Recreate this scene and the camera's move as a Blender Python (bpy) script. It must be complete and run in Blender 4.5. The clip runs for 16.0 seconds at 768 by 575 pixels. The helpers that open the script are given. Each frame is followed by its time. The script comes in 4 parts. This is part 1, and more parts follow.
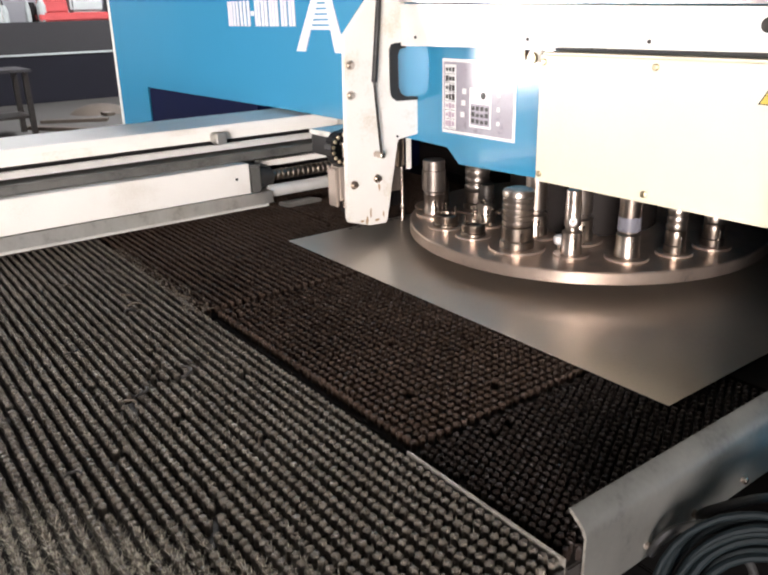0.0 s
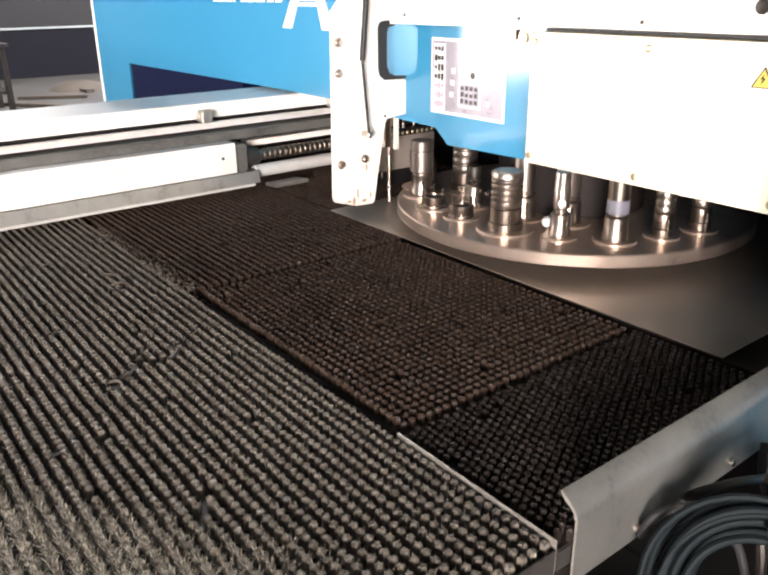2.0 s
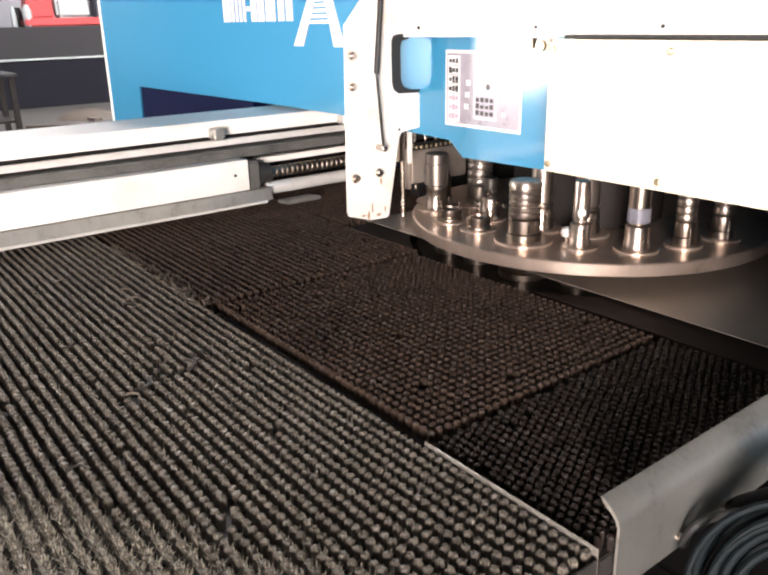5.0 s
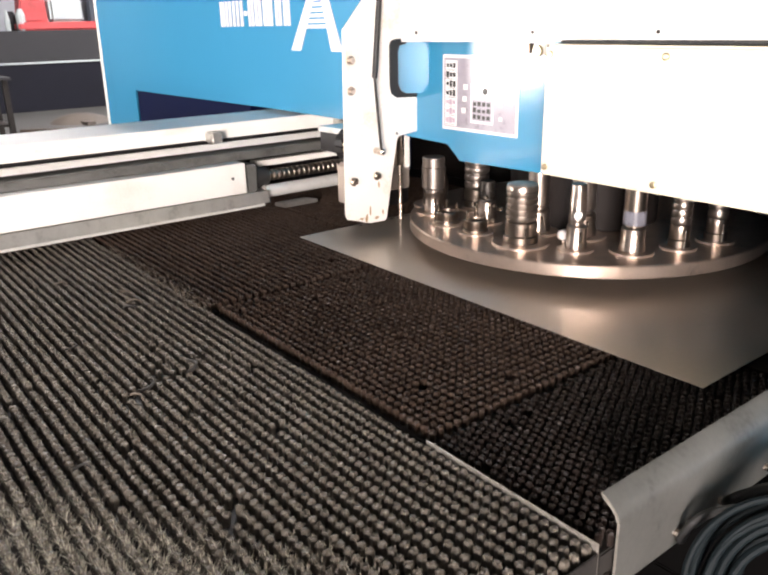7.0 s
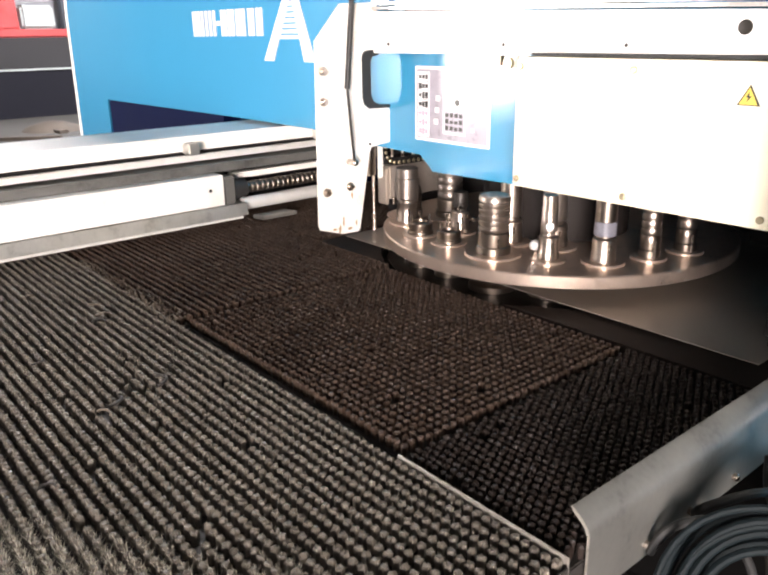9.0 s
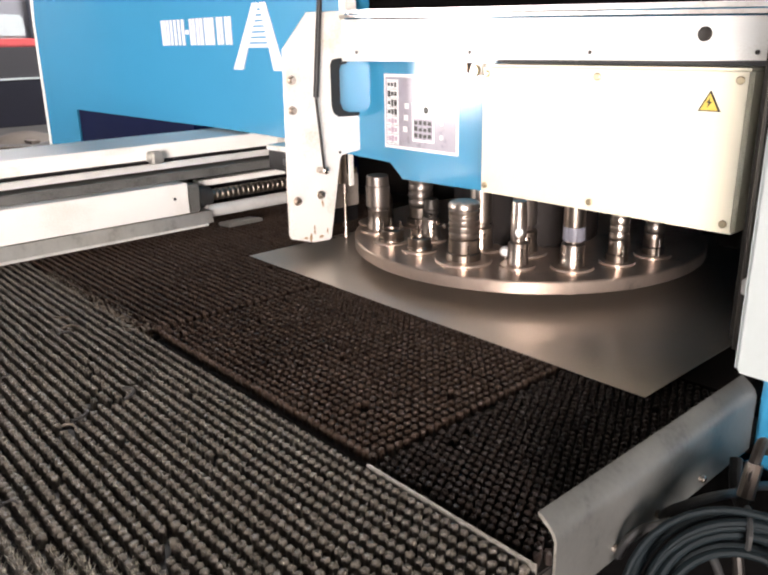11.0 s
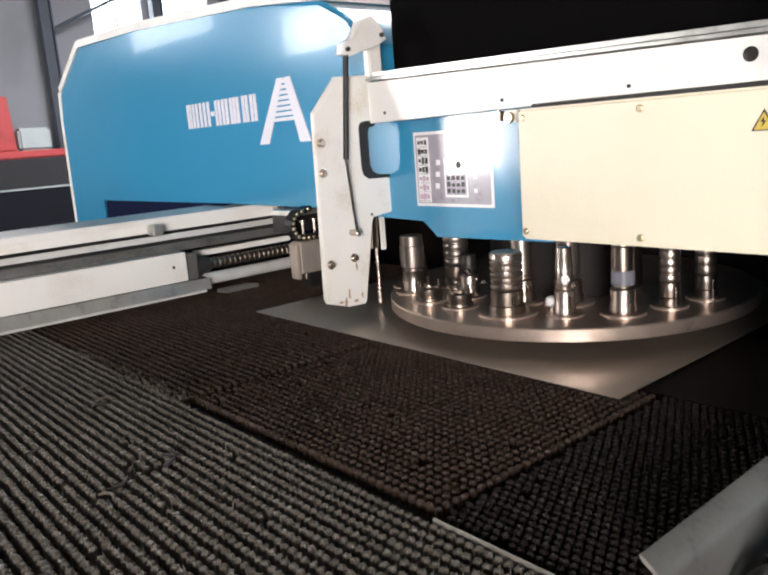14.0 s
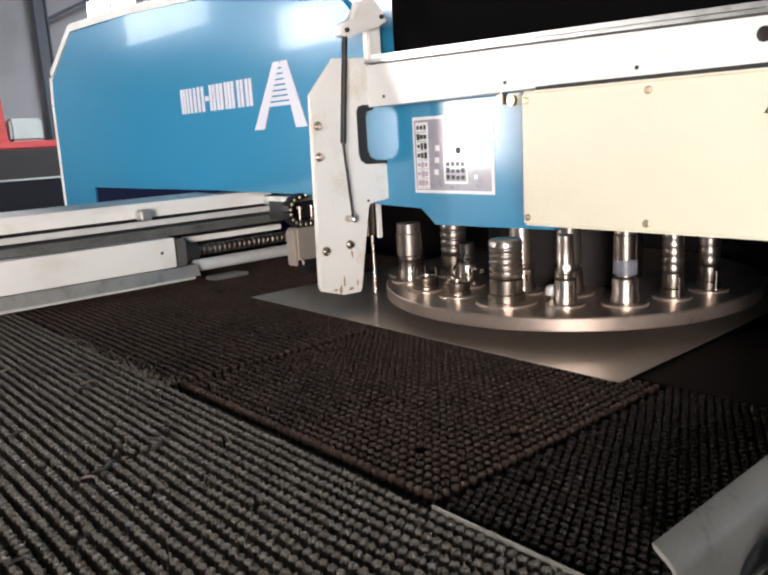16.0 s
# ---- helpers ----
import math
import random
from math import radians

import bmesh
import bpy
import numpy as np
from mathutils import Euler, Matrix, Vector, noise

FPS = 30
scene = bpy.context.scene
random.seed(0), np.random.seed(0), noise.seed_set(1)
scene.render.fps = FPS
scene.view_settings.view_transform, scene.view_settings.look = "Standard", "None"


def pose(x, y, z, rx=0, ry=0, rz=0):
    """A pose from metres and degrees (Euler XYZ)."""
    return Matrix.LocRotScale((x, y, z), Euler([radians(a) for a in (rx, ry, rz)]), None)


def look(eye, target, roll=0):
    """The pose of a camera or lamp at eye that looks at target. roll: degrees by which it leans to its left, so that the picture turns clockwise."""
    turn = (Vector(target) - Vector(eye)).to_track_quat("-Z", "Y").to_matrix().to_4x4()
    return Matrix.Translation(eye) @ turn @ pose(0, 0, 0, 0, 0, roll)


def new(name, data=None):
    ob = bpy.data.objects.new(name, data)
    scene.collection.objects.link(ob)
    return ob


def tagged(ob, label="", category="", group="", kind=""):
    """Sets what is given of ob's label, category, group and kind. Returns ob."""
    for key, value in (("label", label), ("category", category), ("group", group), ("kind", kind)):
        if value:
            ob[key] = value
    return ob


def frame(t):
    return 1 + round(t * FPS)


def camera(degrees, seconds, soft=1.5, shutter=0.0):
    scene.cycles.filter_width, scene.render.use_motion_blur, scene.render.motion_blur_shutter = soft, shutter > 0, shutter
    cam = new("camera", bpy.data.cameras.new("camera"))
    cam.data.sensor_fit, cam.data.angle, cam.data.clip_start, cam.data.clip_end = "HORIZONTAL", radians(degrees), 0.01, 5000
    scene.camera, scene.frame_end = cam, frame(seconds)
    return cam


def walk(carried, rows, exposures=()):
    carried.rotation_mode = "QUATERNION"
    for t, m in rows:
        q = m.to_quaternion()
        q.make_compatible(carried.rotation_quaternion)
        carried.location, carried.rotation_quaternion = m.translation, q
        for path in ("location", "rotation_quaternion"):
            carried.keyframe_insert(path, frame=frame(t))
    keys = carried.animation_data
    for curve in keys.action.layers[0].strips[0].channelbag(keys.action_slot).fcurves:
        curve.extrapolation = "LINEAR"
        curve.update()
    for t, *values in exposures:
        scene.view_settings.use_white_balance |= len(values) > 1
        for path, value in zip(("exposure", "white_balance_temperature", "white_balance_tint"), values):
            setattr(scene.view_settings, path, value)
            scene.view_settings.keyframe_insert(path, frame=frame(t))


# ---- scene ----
cam = camera(54.4, 16.0, soft=2.3)
PATH = [
    (0, look((0.7659, -0.5989, 1.5262), (-0.7448, 0.5112, 0.8293), -1.49)),
    (0.5, look((0.7639, -0.5991, 1.5321), (-0.7420, 0.4961, 0.8021), -1.20)),
    (1, look((0.7545, -0.5989, 1.5317), (-0.7508, 0.4925, 0.7948), -1.29)),
    (1.5, look((0.7503, -0.5970, 1.5294), (-0.7510, 0.5081, 0.8051), -1.06)),
    (2, look((0.7490, -0.6030, 1.5214), (-0.7188, 0.5340, 0.7777), -0.61)),
    (2.5, look((0.7369, -0.6012, 1.5015), (-0.7095, 0.5388, 0.7215), -0.26)),
    (3, look((0.7331, -0.5979, 1.5040), (-0.7743, 0.4915, 0.7685), -2.26)),
    (3.5, look((0.7242, -0.6070, 1.4956), (-0.7771, 0.5032, 0.7789), -2.53)),
    (4, look((0.7190, -0.6137, 1.4877), (-0.7728, 0.5218, 0.7911), -1.79)),
    (6.3, look((0.7189, -0.6328, 1.4812), (-0.7755, 0.5151, 0.8111), -0.97)),
    (6.5, look((0.7203, -0.6366, 1.4812), (-0.7669, 0.5203, 0.8105), -0.78)),
    (7, look((0.7240, -0.6380, 1.4832), (-0.7628, 0.5208, 0.8151), -1.18)),
    (7.5, look((0.7251, -0.6337, 1.4827), (-0.7488, 0.5435, 0.8182), -0.79)),
    (8, look((0.7227, -0.6297, 1.4800), (-0.7378, 0.5614, 0.8105), -0.60)),
    (8.5, look((0.7222, -0.6297, 1.4843), (-0.7268, 0.5794, 0.8220), -0.69)),
    (9, look((0.7253, -0.6261, 1.4890), (-0.7285, 0.5844, 0.8401), -0.86)),
    (11.5, look((0.7362, -0.6098, 1.4898), (-0.6673, 0.6719, 0.8673), -0.65)),
    (12, look((0.7377, -0.6123, 1.4795), (-0.6450, 0.7011, 0.8768), 0.11)),
    (12.5, look((0.7332, -0.6171, 1.4609), (-0.6354, 0.7205, 0.8797), -0.52)),
    (13, look((0.7246, -0.6183, 1.4452), (-0.6759, 0.6925, 0.8792), -1.97)),
    (13.5, look((0.6982, -0.6150, 1.4271), (-0.7517, 0.6760, 0.9464), -3.22)),
    (14, look((0.6656, -0.6180, 1.4013), (-0.8301, 0.6483, 1.0022), -4.38)),
    (14.5, look((0.6409, -0.6110, 1.3766), (-0.8296, 0.6886, 0.9908), -3.85)),
    (15, look((0.6288, -0.6085, 1.3662), (-0.8409, 0.6846, 0.9568), -3.46)),
    (15.5, look((0.6290, -0.6083, 1.3653), (-0.8352, 0.6907, 0.9544), -3.22)),
    (16, look((0.6285, -0.6038, 1.3643), (-0.8521, 0.6792, 0.9617), -3.32)),
]
walk(cam, PATH, [(0, -0.1, 6650, 15), (0.6, 0.3, 6700, 16), (1.5, 0.37, 6750, 16), (3.5, 0.48, 6850, 18), (6.3, 0.12, 6850, 18), (7, 0.18, 6800, 17), (8, 0.42, 6800, 17), (9, 0.42, 6800, 17), (11.5, -0.08, 6650, 16), (12.5, -0.44, 6500, 13), (15, -0.57, 6450, 13), (16, -0.57, 6450, 13)])

# ---- light ----
world = bpy.data.worlds.new("world")
scene.world = world
world.use_nodes = True
sky = world.node_tree.nodes.new("ShaderNodeTexSky")
sky.sky_type = "NISHITA"
sky.sun_disc = False
sky.sun_elevation, sky.sun_rotation = radians(40), radians(200)
world.node_tree.links.new(sky.outputs[0], world.node_tree.nodes["Background"].inputs[0])
world.node_tree.nodes["Background"].inputs[1].default_value = 0.08


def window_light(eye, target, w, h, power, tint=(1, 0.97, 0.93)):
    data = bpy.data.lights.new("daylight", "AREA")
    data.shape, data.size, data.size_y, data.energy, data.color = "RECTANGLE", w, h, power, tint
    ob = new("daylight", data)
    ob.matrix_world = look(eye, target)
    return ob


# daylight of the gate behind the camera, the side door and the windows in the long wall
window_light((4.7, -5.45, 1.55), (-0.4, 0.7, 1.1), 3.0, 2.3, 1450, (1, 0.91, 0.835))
window_light((-6.35, -5.45, 1.25), (-0.6, 0.7, 1.2), 0.85, 2.3, 430, (1, 0.96, 0.9))
window_light((-9.55, -5.45, 3.2), (-9.55, 0.0, 3.2), 1.9, 0.7, 90, (0.95, 0.98, 1))
# roof light over the far side of the press
window_light((-7.5, 6.0, 6.9), (-7.5, 6.0, 0.0), 8.0, 3.4, 2300, (0.97, 0.98, 1))


# ---- materials ----
def material(name, base, rough=0.5, metal=0.0, var=0.12, scale=6.0, bump=0.0, bscale=120.0, spread=(0.02, 1.0), coat=0.0, rvar=0.1, dirt=None, random_by=None, spec=0.5, crough=0.03, low=0.40):
    m = bpy.data.materials.new(name)
    m.use_nodes = True
    nt = m.node_tree
    bs = nt.nodes["Principled BSDF"]
    bs.inputs["Metallic"].default_value = metal
    bs.inputs["Coat Weight"].default_value = coat
    bs.inputs["Specular IOR Level"].default_value = spec
    bs.inputs["Coat Roughness"].default_value = crough
    tc = nt.nodes.new("ShaderNodeTexCoord")
    n1, n2 = nt.nodes.new("ShaderNodeTexNoise"), nt.nodes.new("ShaderNodeTexNoise")
    n1.inputs["Scale"].default_value, n1.inputs["Detail"].default_value = scale, 6
    n2.inputs["Scale"].default_value, n2.inputs["Detail"].default_value = bscale, 4
    for n in (n1, n2):
        nt.links.new(tc.outputs["Object"], n.inputs["Vector"])
    mix = nt.nodes.new("ShaderNodeMath")
    mix.operation = "MULTIPLY_ADD"
    nt.links.new(n2.outputs[0], mix.inputs[0])
    mix.inputs[1].default_value = 0.35
    nt.links.new(n1.outputs[0], mix.inputs[2])
    ramp = nt.nodes.new("ShaderNodeValToRGB")
    ramp.color_ramp.elements[0].position, ramp.color_ramp.elements[1].position = low, 0.95
    dark = dirt or [c * (1 - var * 2) for c in base]
    ramp.color_ramp.elements[0].color = (*[max(c, 0) for c in dark], 1)
    ramp.color_ramp.elements[1].color = (*[min(c * (1 + var), 1) for c in base], 1)
    mid = ramp.color_ramp.elements.new(0.62)
    mid.color = (*base, 1)
    nt.links.new(mix.outputs[0], ramp.inputs[0])
    col = ramp.outputs[0]
    if random_by:
        src = nt.nodes.new("ShaderNodeObjectInfo" if random_by == "object" else "ShaderNodeNewGeometry")
        hsv = nt.nodes.new("ShaderNodeHueSaturation")
        mr = nt.nodes.new("ShaderNodeMapRange")
        mr.inputs[3].default_value, mr.inputs[4].default_value = 0.86, 1.14
        nt.links.new(src.outputs["Random" if random_by == "object" else "Random Per Island"], mr.inputs[0])
        nt.links.new(mr.outputs[0], hsv.inputs["Value"])
        nt.links.new(col, hsv.inputs["Color"])
        col = hsv.outputs[0]
    nt.links.new(col, bs.inputs["Base Color"])
    rr = nt.nodes.new("ShaderNodeMapRange")
    rr.inputs[3].default_value, rr.inputs[4].default_value = max(rough - rvar, 0.02), min(rough + rvar, 1)
    nt.links.new(n1.outputs[0], rr.inputs[0])
    nt.links.new(rr.outputs[0], bs.inputs["Roughness"])
    if bump:
        b = nt.nodes.new("ShaderNodeBump")
        b.inputs["Strength"].default_value, b.inputs["Distance"].default_value = bump, 0.002
        nt.links.new(n2.outputs[0], b.inputs["Height"])
        nt.links.new(b.outputs[0], bs.inputs["Normal"])
    return m


def glow(name, color, strength):
    m = bpy.data.materials.new(name)
    m.use_nodes = True
    bs = m.node_tree.nodes["Principled BSDF"]
    bs.inputs["Base Color"].default_value = (*color, 1)
    bs.inputs["Emission Color"].default_value = (*color, 1)
    bs.inputs["Emission Strength"].default_value = strength
    return m


BLUE = material("blue_enamel", (0.03, 0.24, 0.42), 0.19, var=0.015, scale=2.5, coat=0.3, rvar=0.01)
# much darker blue than the frame, for the recess wall only
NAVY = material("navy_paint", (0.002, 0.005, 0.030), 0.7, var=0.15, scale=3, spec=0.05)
WHITE = material("white_enamel", (0.80, 0.79, 0.75), 0.4, var=0.04, scale=5, bump=0.06, bscale=260, dirt=(0.66, 0.63, 0.56))
WORNWHITE = material("worn_white_enamel", (0.80, 0.785, 0.74), 0.42, var=0.04, scale=9, bump=0.1, bscale=130, dirt=(0.68, 0.63, 0.53), low=0.45)
RUST = material("rust_stain", (0.36, 0.24, 0.13), 0.7, var=0.3, scale=60, dirt=(0.62, 0.52, 0.38), low=0.5)
BRIGHTALU = material("bright_aluminium", (0.80, 0.79, 0.76), 0.33, metal=0.3, var=0.05, scale=20)
CLAMPGREY = material("milled_clamp_steel", (0.46, 0.40, 0.35), 0.42, metal=0.55, var=0.12, scale=12)
BEIGE = material("beige_enamel", (0.76, 0.70, 0.54), 0.42, var=0.03, scale=3, bump=0.08, bscale=400, dirt=(0.68, 0.61, 0.46))
PALE = material("pale_grey_enamel", (0.36, 0.395, 0.385), 0.45, var=0.05, scale=4)
RAILGREY = material("worn_grey_paint", (0.118, 0.118, 0.110), 0.45, metal=0.2, var=0.25, scale=14, bump=0.1)
ALU = material("aluminium", (0.62, 0.61, 0.58), 0.38, metal=0.9, var=0.15, scale=20, bump=0.08)
STEEL = material("turned_steel", (0.55, 0.475, 0.41), 0.27, metal=1.0, var=0.03, scale=25, rvar=0.03)
OILED = material("oiled_steel", (0.27, 0.225, 0.19), 0.32, metal=1.0, var=0.06, scale=18, rvar=0.04)
DARKSTEEL = material("dark_steel", (0.03, 0.026, 0.023), 0.45, metal=0.6, var=0.3, scale=20, bump=0.1)
SHEET = material("sheet_steel", (0.64, 0.575, 0.50), 0.42, metal=0.8, var=0.05, scale=4, rvar=0.04, coat=0.5, crough=0.16)
BLACK = material("black_paint", (0.007, 0.006, 0.0065), 0.5, var=0.2, scale=5)
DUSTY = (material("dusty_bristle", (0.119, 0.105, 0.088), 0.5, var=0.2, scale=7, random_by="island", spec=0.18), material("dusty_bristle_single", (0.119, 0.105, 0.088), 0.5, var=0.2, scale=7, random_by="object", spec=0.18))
# brown bristles with less dust, shade near the press also set into the colour
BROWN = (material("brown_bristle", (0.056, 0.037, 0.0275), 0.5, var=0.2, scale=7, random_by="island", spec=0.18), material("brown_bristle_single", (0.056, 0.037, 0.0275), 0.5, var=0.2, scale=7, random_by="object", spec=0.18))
# darkest copy of the bristle, with the shade beside the rail in its colour
SHADED = (material("black_bristle", (0.021, 0.0150, 0.0128), 0.5, var=0.2, scale=7, random_by="island", spec=0.18), material("black_bristle_single", (0.021, 0.0150, 0.0128), 0.5, var=0.2, scale=7, random_by="object", spec=0.18))
# near-black without sheen, as dark as deep shade whatever light reaches it
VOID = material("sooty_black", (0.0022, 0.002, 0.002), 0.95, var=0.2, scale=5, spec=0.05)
BEDPLATE = material("dusty_bed", (0.022, 0.019, 0.017), 0.8, var=0.35, scale=30)
# dark brown that carries the shade inside the press throat
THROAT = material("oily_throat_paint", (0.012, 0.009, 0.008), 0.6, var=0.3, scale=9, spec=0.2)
DECK = material("dark_dusty_deck", (0.020, 0.0145, 0.012), 0.6, var=0.25, scale=30, spec=0.2)
STRIP = material("worn_strip", (0.30, 0.28, 0.25), 0.5, metal=0.5, var=0.25, scale=60)
RUBBER = material("rubber", (0.02, 0.02, 0.02), 0.6, var=0.2, scale=20)
HOSE = material("blue_grey_hose", (0.0042, 0.0085, 0.0105), 0.7, var=0.3, scale=20, spec=0.2)
DISCSTEEL = material("ground_disc_steel", (0.62, 0.50, 0.42), 0.30, metal=0.8, var=0.14, scale=14, rvar=0.06)
FRAY = material("frayed_dusty_bristle", (0.42, 0.395, 0.325), 0.7, var=0.3, scale=9, random_by="island", spec=0.2)
TOOLSTEEL = material("tool_steel", (0.43, 0.37, 0.325), 0.33, metal=1.0, var=0.12, scale=30, rvar=0.06)
GREYTOOL = material("worn_grey_tool_steel", (0.22, 0.19, 0.17), 0.36, metal=0.9, var=0.2, scale=22)
CONCRETE = material("concrete", (0.045, 0.042, 0.038), 0.85, var=0.2, scale=1.2, bump=0.2, bscale=40)
WALLPAINT = material("hall_wall", (0.31, 0.31, 0.325), 0.8, var=0.12, scale=0.6)
DARKWALL = material("dark_cladding", (0.025, 0.025, 0.03), 0.8, var=0.2, scale=0.8)
DADO = material("dado_grey", (0.018, 0.017, 0.0185), 0.8, var=0.25, scale=0.8)
RED = material("red_paint", (0.40, 0.05, 0.05), 0.5, var=0.2, scale=4)
WOOD = material("raw_wood", (0.055, 0.042, 0.031), 0.75, var=0.25, scale=9, bump=0.2)
YELLOW = material("yellow_label", (0.62, 0.46, 0.08), 0.5, var=0.05)
INK = material("black_ink", (0.02, 0.02, 0.02), 0.5)
LETTER = material("lilac_white_vinyl", (0.62, 0.62, 0.68), 0.4, var=0.03)
PAPER = material("white_vinyl", (0.8, 0.8, 0.8), 0.3, var=0.02, coat=1.0, crough=0.1)
PLATEGREY = material("label_grey", (0.30, 0.28, 0.33), 0.3, var=0.1, scale=30, coat=1.0, crough=0.1)
BANDGREY = material("grey_plastic", (0.16, 0.16, 0.19), 0.3, var=0.1, scale=20)
BRASS = material("brass", (0.5, 0.42, 0.28), 0.4, metal=1.0, var=0.2, scale=40)
PINK = material("violet_print", (0.42, 0.32, 0.40), 0.4, var=0.1)
NAVYGREY = material("navy_grey", (0.006, 0.006, 0.0105), 0.7, var=0.25, scale=1.0, spec=0.2)
COLUMN = material("column_paint", (0.07, 0.08, 0.10), 0.6, var=0.15, scale=2)
SCRAP = material("scrap_blue", (0.35, 0.42, 0.5), 0.4, metal=0.3, var=0.15, scale=6)
DUSTCHIP = material("pale_dust", (0.11, 0.088, 0.066), 0.7, var=0.25, scale=40)
SKYLIGHT = glow("daylight_pane", (0.85, 0.93, 1.0), 14.0)


# ---- mesh helpers ----
def part(name, bm, mat, parent=None, label="", smooth=False):
    me = bpy.data.meshes.new(name)
    bmesh.ops.recalc_face_normals(bm, faces=bm.faces)
    bm.to_mesh(me)
    bm.free()
    me.materials.append(mat)
    if smooth:
        for p in me.polygons:
            p.use_smooth = True
        me.set_sharp_from_angle(angle=radians(35))
    ob = new(name, me)
    if parent:
        ob.parent = parent
    if label:
        tagged(ob, label)
    return ob


def thing(name, at=(0, 0, 0), label="", category="", group="", kind=""):
    ob = new(name)
    ob.location = at
    return tagged(ob, label, category, group, kind)


def box(bm, a, b, bev=0.0, seg=2):
    vs = bmesh.ops.create_cube(bm, size=1.0)["verts"]
    s, c = [b[i] - a[i] for i in range(3)], [(a[i] + b[i]) / 2 for i in range(3)]
    for v in vs:
        v.co = Vector((v.co.x * s[0] + c[0], v.co.y * s[1] + c[1], v.co.z * s[2] + c[2]))
    if bev:
        es = list({e for v in vs for e in v.link_edges})
        bmesh.ops.bevel(bm, geom=es, offset=bev, segments=seg, affect="EDGES")
    return bm


def boxed(a, b, bev=0.0, seg=2):
    return box(bmesh.new(), a, b, bev, seg)


def prism(bm, pts, axis, lo, hi, bev=0.0):
    """An outline in the two other axes, drawn out along axis."""
    def at(p, v):
        return {"x": (v, p[0], p[1]), "y": (p[0], v, p[1]), "z": (p[0], p[1], v)}[axis]
    a = [bm.verts.new(at(p, lo)) for p in pts]
    b = [bm.verts.new(at(p, hi)) for p in pts]
    n = len(pts)
    fs = [bm.faces.new(a), bm.faces.new(b[::-1])]
    fs += [bm.faces.new((a[i], b[i], b[(i + 1) % n], a[(i + 1) % n])) for i in range(n)]
    if bev:
        es = list({e for f in fs[:2] for e in f.edges})
        bmesh.ops.bevel(bm, geom=es, offset=bev, segments=2, affect="EDGES")
    return bm


def lathe(bm, profile, at=(0, 0, 0), axis="z", seg=28):
    """A turned body from rows of (radius, height)."""
    def place(r, h, k):
        a = 2 * math.pi * k / seg
        p = {"z": (r * math.cos(a), r * math.sin(a), h), "x": (h, r * math.cos(a), r * math.sin(a)), "y": (r * math.cos(a), h, r * math.sin(a))}[axis]
        return Vector(p) + Vector(at)
    rings = [[bm.verts.new(place(r, h, k)) for k in range(seg)] for r, h in profile]
    for p, q in zip(rings, rings[1:]):
        for k in range(seg):
            bm.faces.new((p[k], p[(k + 1) % seg], q[(k + 1) % seg], q[k]))
    bm.faces.new(rings[0])
    bm.faces.new(rings[-1][::-1])
    return bm


def rod(bm, p, q, r, seg=12):
    p, q = Vector(p), Vector(q)
    turn = (q - p).to_track_quat("Z", "Y").to_matrix().to_4x4()
    vs = bmesh.ops.create_cone(bm, cap_ends=True, segments=seg, radius1=r, radius2=r, depth=(q - p).length)["verts"]
    bmesh.ops.transform(bm, matrix=Matrix.Translation((p + q) / 2) @ turn, verts=vs)
    return bm


def tube(bm, pts, r, seg=10):
    """A hose that glides through points."""
    pts = [Vector(p) for p in pts]
    if len(pts) < 14:
        fine = []
        for i in range(len(pts) - 1):
            a, b, c, d = pts[max(i - 1, 0)], pts[i], pts[i + 1], pts[min(i + 2, len(pts) - 1)]
            for k in range(5):
                t = k / 5
                fine.append(0.5 * (2 * b + (c - a) * t + (2 * a - 5 * b + 4 * c - d) * t * t + (3 * b - a - 3 * c + d) * t ** 3))
        pts = fine + [pts[-1]]
    rings = []
    for i, p in enumerate(pts):
        d = (pts[min(i + 1, len(pts) - 1)] - pts[max(i - 1, 0)]).normalized()
        u = d.orthogonal().normalized() if i == 0 else (u - d * u.dot(d)).normalized()
        w = d.cross(u)
        rings.append([bm.verts.new(p + r * (math.cos(2 * math.pi * k / seg) * u + math.sin(2 * math.pi * k / seg) * w)) for k in range(seg)])
    for a, b in zip(rings, rings[1:]):
        for k in range(seg):
            bm.faces.new((a[k], a[(k + 1) % seg], b[(k + 1) % seg], b[k]))
    bm.faces.new(rings[0])
    bm.faces.new(rings[-1][::-1])
    return bm


def lettering(name, text, x0, x1, z0, z1, y, mat, parent, bold=0.012):
    """Raised letters on a face that looks towards -y, fitted into a rectangle."""
    cu = bpy.data.curves.new(name, "FONT")
    cu.body, cu.size, cu.extrude, cu.offset, cu.space_character = text, 1.0, 0.01, bold, 1.02
    tmp = bpy.data.objects.new(name, cu)
    scene.collection.objects.link(tmp)
    me = bpy.data.meshes.new_from_object(tmp.evaluated_get(bpy.context.evaluated_depsgraph_get()))
    bpy.data.objects.remove(tmp)
    xs, ys = [v.co.x for v in me.vertices], [v.co.y for v in me.vertices]
    sx, sy = (x1 - x0) / (max(xs) - min(xs)), (z1 - z0) / (max(ys) - min(ys))
    me.transform(pose(x0, y, z0, 90, 0, 0) @ Matrix.Diagonal((sx, sy, 0.12, 1)) @ Matrix.Translation((-min(xs), -min(ys), 0)))
    me.materials.clear()
    me.materials.append(mat)
    ob = new(name, me)
    ob.parent = parent
    return ob


# ---- hall ----
X0, X1, Y0, Y1, HZ = -18.0, 6.5, -5.6, 13.0, 7.0


